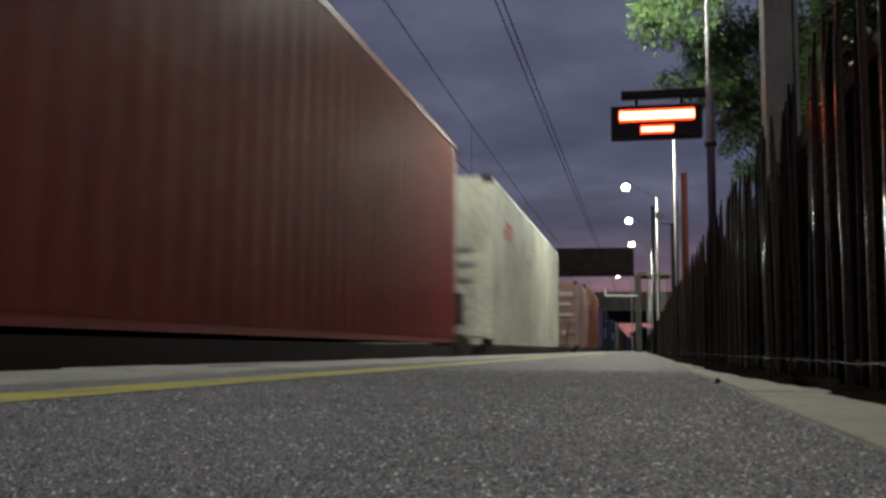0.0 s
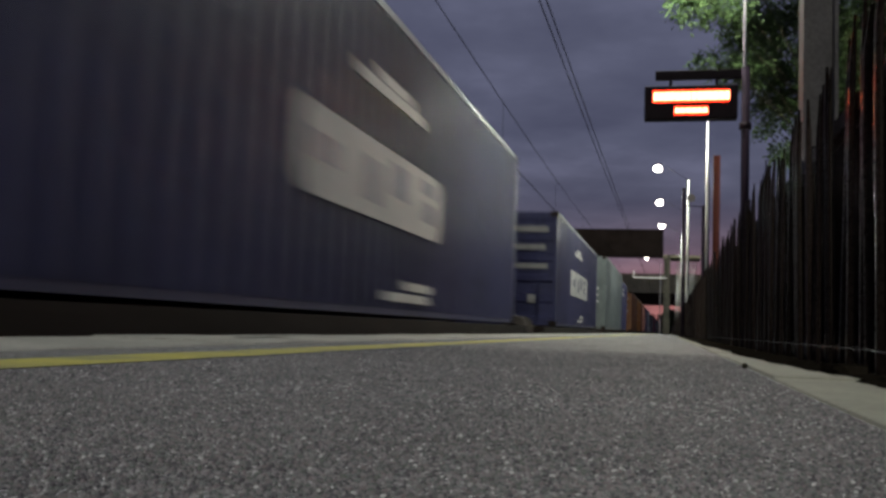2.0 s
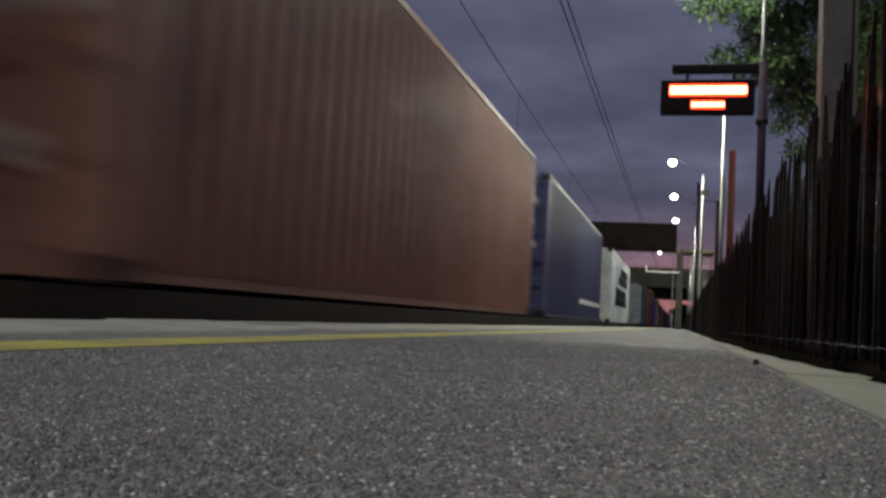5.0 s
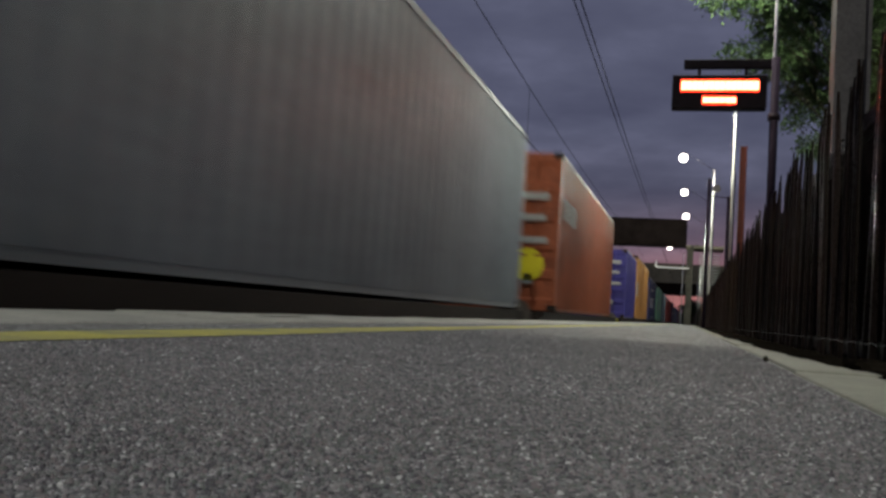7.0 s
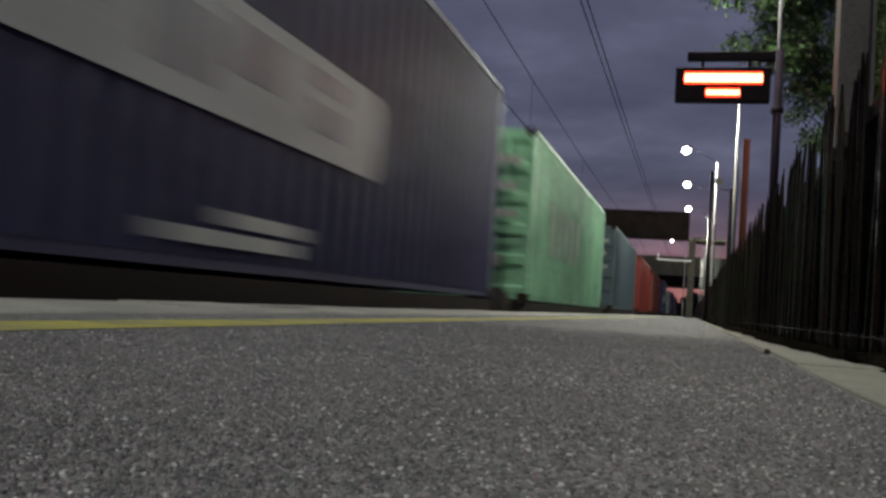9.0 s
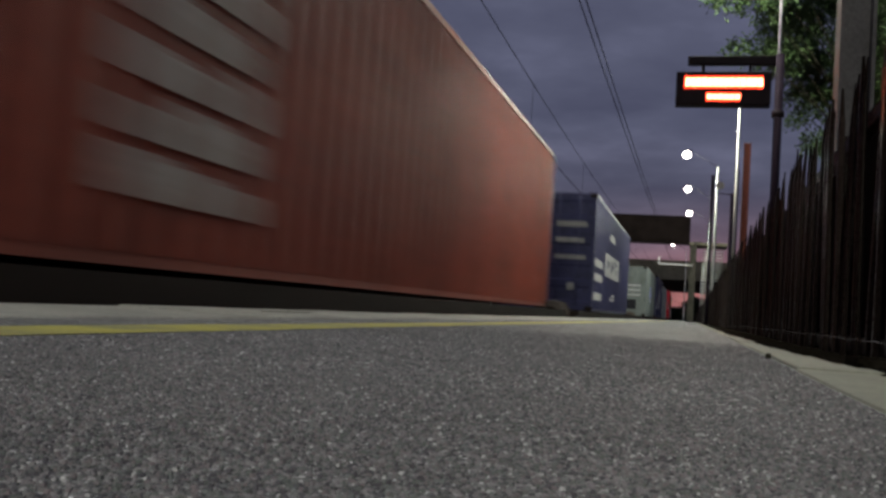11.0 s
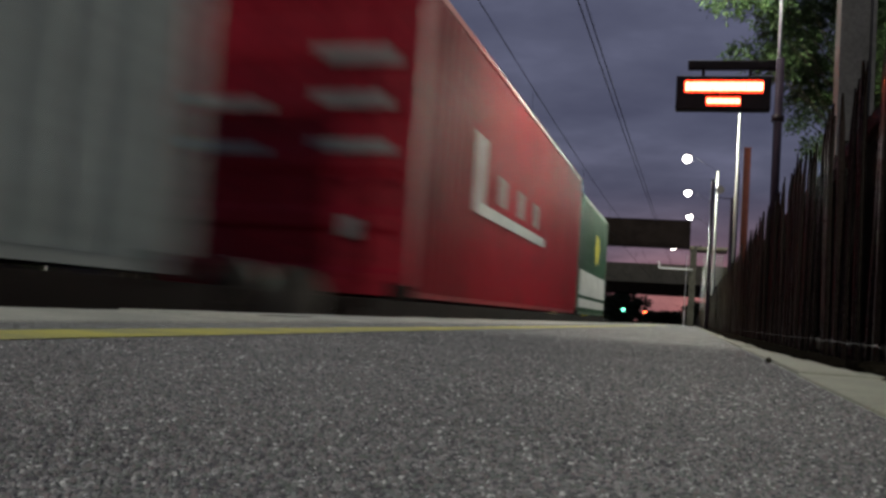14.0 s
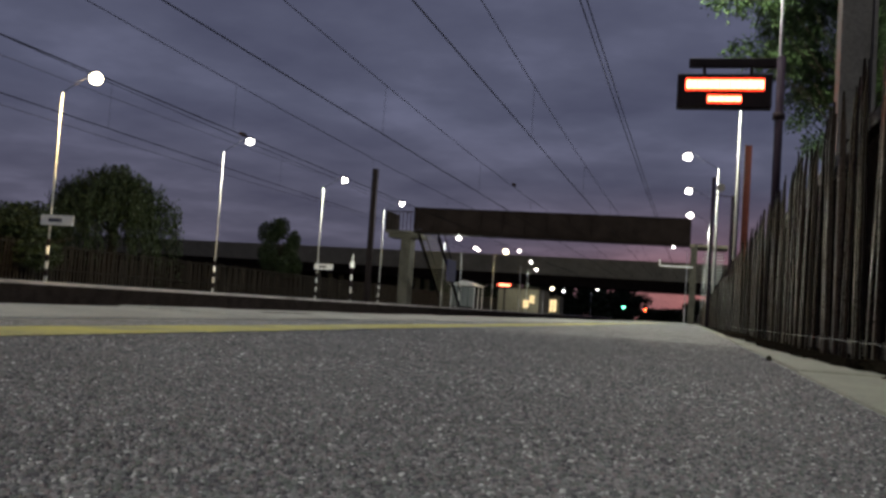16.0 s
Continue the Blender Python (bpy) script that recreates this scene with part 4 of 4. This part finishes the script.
# ---- footbridge ----
def footbridge():
    f = thing("footbridge", "dark steel footbridge over the tracks with stairs", "footbridge", at=pose(0, 60, 0))
    part("girder", boxed(-18.3, -0.35, -0.12, 0.0, 5.05, 6.45), M_DARKSTEEL, f)
    part("girder", boxed(-18.3, -0.35, 2.2, 2.32, 5.05, 6.45), M_DARKSTEEL, f)
    part("deck", boxed(-18.3, -0.35, 0.003, 2.197, 4.90, 5.04), M_DARKSTEEL, f)
    part("handrail", boxed(-18.3, -0.35, -0.16, 0.04, 6.453, 6.53), M_DARKSTEEL, f)
    part("bottom_flange", boxed(-18.3, -0.35, -0.2, -0.0, 4.84, 4.897), M_DARKSTEEL, f)
    for i in range(13):
        x = -18.0 + i * 1.44
        part("stiffener", boxed(x - 0.03, x + 0.03, -0.19, -0.123, 4.90, 6.45), M_DARKSTEEL, f)
    # landing and stair on the far side
    part("landing", boxed(-20.2, -18.303, -0.3, 2.6, 4.75, 4.92), M_PIER, f)
    part("landing_panel", boxed(-20.2, -20.14, -0.3, 2.6, 4.923, 6.2), M_DARKSTEEL, f)
    for i in range(7):
        part("baluster", boxed(-20.1 + i * 0.27, -20.06 + i * 0.27, -0.3, -0.26, 4.923, 6.15), M_DARKSTEEL, f)
    part("landing_rail", boxed(-20.2, -18.32, -0.32, -0.24, 6.153, 6.21), M_DARKSTEEL, f)
    part("pier", boxed(-19.2, -18.55, 0.2, 1.4, 0.0, 4.745), M_PIER, f, "broad stained concrete pier")
    part("pier_cap", boxed(-20.1, -17.9, 0.1, 1.8, 4.45, 4.748), M_PIER, f)
    st = part("stair_flight", B(), M_DARKSTEEL, f)
    n = 26
    for i in range(n):
        y = -0.5 + i * 0.275
        z = 4.75 - (i + 1) * 0.178
        part("step", boxed(-17.7, -16.5, y, y + 0.30, z, z + 0.04), M_CONCRETE, st)
    for x in (-17.78, -16.46):
        bm = B()
        v = [bm.verts.new(c) for c in ((x, -0.5, 4.4), (x, -0.5, 5.0), (x, 6.9, 0.25), (x, 6.9, -0.0), (x, 6.4, 0.0))]
        bm.faces.new(v)
        bmesh.ops.solidify(bm, geom=bm.faces[:], thickness=0.08)
        part("stringer", bm, M_DARKSTEEL, st)
        bm = tubed((x, -0.5, 5.9), (x, 6.9, 1.1), 0.04, seg=8)
        part("stair_rail", bm, M_DARKSTEEL, st)
    part("poster_panel", boxed(-16.36, -16.32, 2.0, 4.4, 1.8, 3.3), M_BLUEPANEL, f, "blue poster panel on the stair side")
    # near side: tower and stair beside the fence
    part("pier", boxed(-0.30, 0.10, 0.2, 1.4, 0.0, 4.9), M_PIER, f, "stained concrete pier")
    part("landing", boxed(-0.345, 1.9, -0.3, 2.6, 4.75, 4.92), M_CONCRETE, f)
    st = part("stair_flight", B(), M_DARKSTEEL, f)
    for i in range(24):
        y = 2.4 + i * 0.29
        z = 4.75 - (i + 1) * 0.178
        part("step", boxed(0.5, 1.7, y, y + 0.30, z, z + 0.04), M_GALV, st)
    for x in (0.44, 1.76):
        bm = B()
        v = [bm.verts.new(c) for c in ((x, 2.3, 4.4), (x, 2.3, 5.0), (x, 10.1, 0.25), (x, 10.1, 0.0), (x, 9.6, 0.0))]
        bm.faces.new(v)
        bmesh.ops.solidify(bm, geom=bm.faces[:], thickness=0.06)
        part("stringer", bm, M_GALV, st)
    return f


footbridge()
bp = h_mast("bridge_post", 0.0, 59.2, 4.9, 0.09, M_PIER, "pale steel post beside the footbridge", base=0.0)
part("cross_arm", boxed(-2.1, -0.12, -0.04, 0.04, 3.42, 3.50), M_WHITEPOLE, bp)
part("arm_tip", boxed(-2.14, -2.06, -0.04, 0.04, 3.50, 3.85), M_WHITEPOLE, bp)


# ---- road bridge ----
def road_bridge():
    b = thing("road_bridge", "long weathered concrete road bridge over the railway", "bridge", at=pose(0, 135, 0, 0, 0, -6.5))
    part("parapet", boxed(-150, 40, -0.3, 0.0, 5.65, 8.15), M_CONCRETE, b)
    part("coping_rail", boxed(-150, 40, -0.38, 0.08, 8.153, 8.30), M_CONCRETE, b)
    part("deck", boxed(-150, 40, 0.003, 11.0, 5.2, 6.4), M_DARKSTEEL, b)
    part("parapet", boxed(-150, 40, 11.003, 11.3, 5.65, 8.15), M_CONCRETE, b)
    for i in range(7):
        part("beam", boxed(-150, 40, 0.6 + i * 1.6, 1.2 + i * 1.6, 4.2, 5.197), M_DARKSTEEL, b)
    for x in (-140, -120, -100, -80, -60, -44, -27, 4.0, 22):
        for y in (1.5, 5.5, 9.5):
            part("column", tubed((x, y, -1.5), (x, y, 4.197), 0.45, seg=12), M_CONCRETE, b)
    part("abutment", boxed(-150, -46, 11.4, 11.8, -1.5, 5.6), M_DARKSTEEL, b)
    return b


road_bridge()


# ---- waiting shelter ----
def shelter():
    s = thing("waiting_shelter", "small glazed waiting shelter with a pale pitched roof", "shelter", at=pose(-19.0, 79.5, 0))
    for x in (-1.0, 1.0):
        for y in (-1.6, 0.0, 1.6):
            part("post", boxed(x - 0.04, x + 0.04, y - 0.04, y + 0.04, 0, 1.95), M_WHITEPOLE, s)
    for k in range(4):
        x = -0.96 + k * 0.48
        part("pane", boxed(x + 0.02, x + 0.45, -1.62, -1.60, 0.15, 1.85), M_PANE, s)
    bm = B()
    v = [bm.verts.new(c) for c in ((-1.25, -1.8, 1.95), (1.25, -1.8, 1.95), (0, -1.8, 2.35), (-1.25, 1.8, 1.95), (1.25, 1.8, 1.95), (0, 1.8, 2.35))]
    for f in ((0, 1, 2), (5, 4, 3), (0, 2, 5, 3), (2, 1, 4, 5), (1, 0, 3, 4)):
        bm.faces.new([v[i] for i in f])
    part("roof", bm, M_WHITEPOLE, s)
    return s


shelter()


# ---- nameboards on the far lamp columns ----
def nameboard(x, y, z, w):
    n = thing("station_nameboard", "white station nameboard with dark unreadable lettering", "sign", "nameboards", pose(x, y, z))
    part("board", boxed(-0.1, w - 0.1, -0.05, -0.02, -0.14, 0.14), M_SIGNWHITE, n)
    part("lettering_bar", boxed(w * 0.14, w * 0.55, -0.056, -0.052, -0.05, 0.05), M_SIGNTEXT, n)
    for q in (0.0, w - 0.25):
        part("clamp", boxed(q - 0.02, q + 0.02, -0.02, 0.06, -0.1, 0.1), M_GALV, n)
    return n


nameboard(-17.6, 22.4, 1.72, 1.05)
nameboard(-17.5, 41.9, 1.55, 0.95)


# ---- plants ----
def foliage(bm, centre, radii, count, size, r, droop=0.0):
    """Leaf clumps: small bent quads scattered through a lobed, gappy volume."""
    lobes = [(Vector((r.uniform(-0.75, 0.75) * radii[0], r.uniform(-0.75, 0.75) * radii[1], r.uniform(-0.7, 0.8) * radii[2])), r.uniform(0.28, 0.5)) for _ in range(16)]
    c = Vector(centre)
    verts, faces = [], []
    for i in range(count):
        o, k = r.choice(lobes)
        d = Vector((r.gauss(0, 1), r.gauss(0, 1), r.gauss(0, 1))).normalized() * (r.random() ** 0.4)
        p = c + o + Vector((d.x * radii[0] * k, d.y * radii[1] * k, d.z * radii[2] * k - droop * r.random()))
        a = Vector((r.gauss(0, 1), r.gauss(0, 1), r.gauss(0, 0.6))).normalized()
        b = a.cross(Vector((r.gauss(0, 1), r.gauss(0, 1), r.gauss(0, 1)))).normalized()
        s = size * r.uniform(0.6, 1.3)
        n = a.cross(b) * s * 0.2
        k0 = len(verts)
        verts += [p - a * s, p + b * s * 0.5 + n, p + a * s, p - b * s * 0.5 + n]
        faces.append((k0, k0 + 1, k0 + 2, k0 + 3))
    return verts, faces


def tree(x, y, base, height, spread, crown_z, radii, count, size, mat, label, seed, droop=0.0):
    r = random.Random(seed)
    t = thing("tree", label, "tree", at=pose(x, y, base))
    bm = B()
    tube(bm, (0, 0, 0), (0.1, 0.05, height * 0.5), spread, spread * 0.7, 10)
    tube(bm, (0.1, 0.05, height * 0.5), (0, 0, height * 0.85), spread * 0.7, spread * 0.3, 8)
    for i in range(9):
        a = r.uniform(0, 6.283)
        z = height * r.uniform(0.35, 0.7)
        tube(bm, (0.07, 0.03, z), (radii[0] * 0.7 * math.cos(a), radii[1] * 0.7 * math.sin(a), z + height * r.uniform(0.05, 0.25)), spread * 0.4, spread * 0.1, 6)
    part("trunk", bm, M_BARK, t)
    v, f = foliage(None, (0, 0, crown_z - base), radii, count, size, r, droop)
    me = bpy.data.meshes.new("crown")
    me.from_pydata(v, [], f)
    me.materials.append(mat)
    o = new("crown", me)
    o.parent = t
    return t


def boughs(x, y, base, height, girth, lobes, count, size, mat, label, seed):
    """Tree whose crown is a set of leaf sprays on drooping boughs. lobes: offset from the foot, and radius, of each spray."""
    r = random.Random(seed)
    t = thing("tree", label, "tree", at=pose(x, y, base))
    bm = B()
    tube(bm, (0, 0, 0), (0.08, 0.05, height * 0.5), girth, girth * 0.75, 10)
    tube(bm, (0.08, 0.05, height * 0.5), (0, 0, height), girth * 0.75, girth * 0.25, 8)
    verts, faces = [], []
    for dx, dy, dz, rad in lobes:
        tip = Vector((dx, dy, dz))
        root = Vector((0, 0, max(0.8, dz * 0.72)))
        tube(bm, root, root.lerp(tip, 0.55) + Vector((0, 0, 0.12)), girth * 0.15, girth * 0.09, 6)
        tube(bm, root.lerp(tip, 0.55) + Vector((0, 0, 0.12)), tip, girth * 0.10, girth * 0.04, 5)
        for k in range(int(count * rad * rad)):
            # a spray: five to eight leaves round one twig
            d = Vector((r.gauss(0, 1), r.gauss(0, 1), r.gauss(0, 0.8))).normalized() * (rad * r.random() ** 0.45)
            c = tip + d
            out = (d + Vector((0, 0, -0.25 * rad))).normalized()
            for q in range(r.randint(5, 8)):
                p = c + Vector((r.gauss(0, 1), r.gauss(0, 1), r.gauss(0, 1))) * size * 1.3
                a = (out + Vector((r.gauss(0, 0.6), r.gauss(0, 0.6), r.gauss(0, 0.5)))).normalized()
                b = a.cross(Vector((r.gauss(0, 1), r.gauss(0, 1), r.gauss(0, 1)))).normalized()
                s = size * r.uniform(0.6, 1.25)
                n = a.cross(b) * s * 0.25
                k0 = len(verts)
                verts += [p - a * s, p + b * s * 0.42 + n, p + a * s, p - b * s * 0.42 + n]
                faces.append((k0, k0 + 1, k0 + 2, k0 + 3))
    part("trunk", bm, M_BARK, t)
    me = bpy.data.meshes.new("crown")
    me.from_pydata(verts, [], faces)
    me.materials.append(mat)
    new("crown", me).parent = t
    return t


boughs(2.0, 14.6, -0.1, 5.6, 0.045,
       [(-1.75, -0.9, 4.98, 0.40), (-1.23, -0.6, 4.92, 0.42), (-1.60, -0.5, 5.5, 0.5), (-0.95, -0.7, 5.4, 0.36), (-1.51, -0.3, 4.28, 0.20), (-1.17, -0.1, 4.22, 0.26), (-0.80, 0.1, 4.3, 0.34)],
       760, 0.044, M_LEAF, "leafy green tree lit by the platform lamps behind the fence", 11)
# right-hand boughs away from the lamp; their shade is in the leaf colour
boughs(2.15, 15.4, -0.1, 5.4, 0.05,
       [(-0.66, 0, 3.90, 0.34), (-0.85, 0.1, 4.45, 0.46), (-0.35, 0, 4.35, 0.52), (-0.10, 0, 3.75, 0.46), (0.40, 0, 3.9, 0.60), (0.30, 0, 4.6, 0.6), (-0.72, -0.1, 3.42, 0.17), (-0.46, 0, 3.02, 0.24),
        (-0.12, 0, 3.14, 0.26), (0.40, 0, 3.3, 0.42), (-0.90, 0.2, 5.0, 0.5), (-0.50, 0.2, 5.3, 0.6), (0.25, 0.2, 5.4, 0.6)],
       1250, 0.042, M_LEAFSHADE, "green tree behind the fence, shade put into its leaf colour", 17)
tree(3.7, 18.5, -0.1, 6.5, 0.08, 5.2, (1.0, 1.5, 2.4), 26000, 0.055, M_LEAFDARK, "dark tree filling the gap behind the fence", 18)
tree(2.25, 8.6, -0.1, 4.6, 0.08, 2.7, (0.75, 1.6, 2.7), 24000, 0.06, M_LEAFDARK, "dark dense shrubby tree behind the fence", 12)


def willow(x, y, base, height, radius, label, seed):
    """Round crown hung with drooping strands of small leaves."""
    r = random.Random(seed)
    t = thing("tree", label, "tree", at=pose(x, y, base))
    bm = B()
    tube(bm, (0, 0, 0), (0.1, 0.05, height * 0.45), 0.26, 0.20, 10)
    tube(bm, (0.1, 0.05, height * 0.45), (0, 0, height * 0.85), 0.20, 0.07, 8)
    verts, faces = [], []
    for i in range(620):
        a, q = r.uniform(0, 6.283), r.random() ** 0.55
        rr = radius * q
        wob = 0.88 + 0.55 * noise.noise(Vector((math.cos(a) * 1.6, math.sin(a) * 1.6, q * 2.0 + seed)))
        top = Vector((rr * wob * math.cos(a), rr * wob * math.sin(a), height * (0.50 + 0.46 * math.sqrt(max(0.0, 1 - q * q * 0.86))) * (0.88 + 0.14 * r.random() + 0.07 * noise.noise(Vector((math.cos(a) * 2.3 * q, math.sin(a) * 2.3 * q, 5.0))))))
        if i % 24 == 0:
            tube(bm, (0.05, 0.03, height * r.uniform(0.4, 0.65)), top, 0.07, 0.02, 6)
        fall = r.uniform(0.22, 0.55) * height * (0.55 + 0.6 * q)
        for k in range(34):
            u = k / 34
            p = top + Vector((math.cos(a) * 0.22 * u + r.gauss(0, 0.07), math.sin(a) * 0.22 * u + r.gauss(0, 0.07), -fall * u))
            if p.z < 0.25:
                continue
            d = Vector((r.gauss(0, 0.5), r.gauss(0, 0.5), -1)).normalized()
            b = d.cross(Vector((r.gauss(0, 1), r.gauss(0, 1), 0.1))).normalized()
            s = r.uniform(0.07, 0.13)
            k0 = len(verts)
            verts += [p - d * s, p + b * s * 0.35, p + d * s, p - b * s * 0.35]
            faces.append((k0, k0 + 1, k0 + 2, k0 + 3))
    part("trunk", bm, M_BARK, t)
    me = bpy.data.meshes.new("crown")
    me.from_pydata(verts, [], faces)
    me.materials.append(M_LEAFDARK)
    new("crown", me).parent = t
    return t


willow(-26.2, 38.0, -0.3, 6.0, 2.75, "dark weeping willow beyond the opposite platform", 13)
tree(-24.5, 30.5, -0.3, 2.6, 0.16, 1.6, (2.2, 2.2, 1.4), 8000, 0.12, M_LEAFDARK, "low green bush beyond the opposite platform", 14)
tree(-26.4, 56.5, -0.3, 4.4, 0.18, 2.9, (1.35, 1.5, 2.0), 12000, 0.09, M_LEAFDARK, "small dark tree beyond the opposite platform", 15)
tree(-29.0, 24.0, -0.3, 3.0, 0.16, 1.5, (2.5, 3.0, 1.6), 7000, 0.14, M_LEAFDARK, "low dark bush beyond the opposite platform", 16)
# far trees under the bridge
for i, (x, y, h, w) in enumerate(((-19.5, 300, 9.6, 6.5), (-24, 270, 9.5, 7.0), (-10, 330, 4.6, 6.0), (4, 300, 7.5, 7.0), (12, 280, 8, 8.0), (-40, 330, 10, 12.0))):
    tree(x, y, -1.5, h * 0.8, 0.3, h * 0.45, (w, 5.0, h * 0.5), 3500, 0.55, M_LEAFDARK, "distant dark tree against the afterglow", 20 + i)


# ---- signals and far clutter ----
def signal(x, y, z, lens, label):
    s = thing("railway_signal", label, "signal", at=pose(x, y, -1.1))
    part("post", tubed((0, 0, 0), (0, 0, z + 1.1), 0.07, seg=8), M_DARKPOLE, s)
    h = part("head", boxed(-0.22, 0.22, -0.1, 0.1, z + 0.8, z + 2.1, bevel=0.03), M_BLACK, s)
    part("lens", tubed((0, -0.10, z + 1.1), (0, -0.14, z + 1.1), 0.30, seg=14), lens, h)
    part("hood", tubed((0, -0.10, z + 1.36), (0, -0.4, z + 1.36), 0.10, 0.08, 8), M_BLACK, h)
    return s


signal(-15.0, 215, 2.5, M_GREENSIG, "lineside signal showing green")
signal(-10.2, 215, 2.25, M_REDSIG, "lineside signal showing red")

# opposite-side boundary fence and hedge
bf = thing("boundary_fence", "dark boundary fence behind the opposite platform", "fence")
r = random.Random(6)
bm = B()
box(bm, -0.015, 0.015, -0.065, 0.065, 0.0, 1.66)
for v in bm.verts:
    if v.co.z > 1:
        v.co.y *= 0.7
pale_me = data_of("pale", bm, M_OLDFENCE)
for i in range(290):
    part("pale", pale_me, None, bf, at=pose(-23.59, 10 + i * 0.20, -0.3 + r.uniform(-0.05, 0.12), r.uniform(-4, 4), 0, 0))
bm = B()
for i in range(380):
    y = 68.1 + i * 0.22
    box(bm, -23.6, -23.57, y, y + 0.15, -0.3, 1.4 + r.uniform(-0.05, 0.1))
tagged(part("distant_paling", bm, M_OLDFENCE, bf), kind="stuff")
for z in (0.4, 1.3):
    part("rail", boxed(-23.566, -23.52, 9, 151, z, z + 0.06), M_OLDFENCE, bf)


# dark woodland beyond the road bridge
r = random.Random(31)
verts, faces = [], []
for k in range(26):
    x = -25.0 - k * 4.2
    v, f = foliage(None, (x, 262 + r.uniform(-8, 8), 3.6 + r.uniform(-0.6, 0.8)), (4.5, 5.0, 4.6 + r.uniform(-0.5, 0.9)), 1500, 0.75, r)
    o = len(verts)
    verts += v
    faces += [tuple(i + o for i in q) for q in f]
for k in range(9):
    v, f = foliage(None, (-14.0 + k * 5.5, 345, 1.0 + 0.22 * k), (5.0, 4.0, 2.2 + 0.34 * k), 1000, 0.8, r)
    o = len(verts)
    verts += v
    faces += [tuple(i + o for i in q) for q in f]
me = bpy.data.meshes.new("woodland")
me.from_pydata(verts, [], faces)
me.materials.append(M_LEAFDARK)
tagged(new("woodland", me), "distant dark woodland beyond the road bridge", kind="stuff")


# station building and kiosk with lit windows, far along the opposite platform
def lit_building(x0, x1, y, z1, depth, windows, label):
    b = thing("station_building", label, "building", at=pose(0, y, 0))
    part("wall", boxed(x0, x1, 0, depth, -0.03, z1), M_CONCRETE, b)
    part("roof", boxed(x0 - 0.2, x1 + 0.2, -0.3, depth + 0.2, z1 + 0.003, z1 + 0.18), M_DARKSTEEL, b)
    for a, c, d, e in windows:
        w = part("window", boxed(a, c, -0.012, -0.004, d, e), M_WINDOWLIT, b, "lit window")
        part("frame", boxed(a - 0.05, c + 0.05, -0.06, -0.014, d - 0.08, d - 0.01), M_DARKSTEEL, w)
        part("mullion", boxed((a + c) / 2 - 0.03, (a + c) / 2 + 0.03, -0.06, -0.014, d, e), M_DARKSTEEL, w)
    return b


lit_building(-23.5, -18.4, 115.0, 2.9, 9.0, [(-20.3, -19.6, 0.5, 1.5), (-19.5, -18.9, 1.1, 2.1)], "low station building with warm lit windows")
lit_building(-19.2, -17.2, 126.0, 2.4, 3.0, [(-18.6, -17.7, 0.25, 1.9)], "small kiosk with a warm lit front")

# street lamps along the road bridge
for x, z in ((-31.9, 8.85), (-25.6, 9.05)):
    sl2 = thing("street_lamp", "small lit street lamp standing on the road bridge", "street lamp", "street lamps on the bridge", pose(x, 139.0, 0))
    part("column", tubed((0, 0, 6.4), (0, 0, z), 0.06, 0.05, 8), M_DARKMAST, sl2)
    part("bowl", bowl(B(), (0, 0, z), 0.17, 0.17, 0.15), M_LAMPGLOW, sl2, "glowing lamp bowl")

# banded marker post on the opposite platform
mp = thing("marker_post", "slim black and white banded marker post", "post", at=pose(-17.0, 45.4, -0.03))
part("shaft", tubed((0, 0, 0), (0, 0, 2.1), 0.05, seg=10), M_WHITEPOLE, mp)
for z in (0.1, 0.75, 1.4):
    part("black_band", tubed((0, 0, z), (0, 0, z + 0.33), 0.054, seg=10), M_BLACK, mp)
part("head", boxed(-0.10, 0.10, -0.03, 0.03, 1.75, 2.05), M_SIGNWHITE, mp)
part("tip", tubed((0, 0, 2.1), (0, 0, 2.45), 0.05, 0.01, 8), M_WHITEPOLE, mp)


# ---- what moves ----
def motions():
    for ob, x, y, z in TRAIN:
        walk(ob, [(t, pose(x, y - SPEED * t, z)) for t in (0.0, 4.0, 8.0, 12.0, 16.0)])


motions()
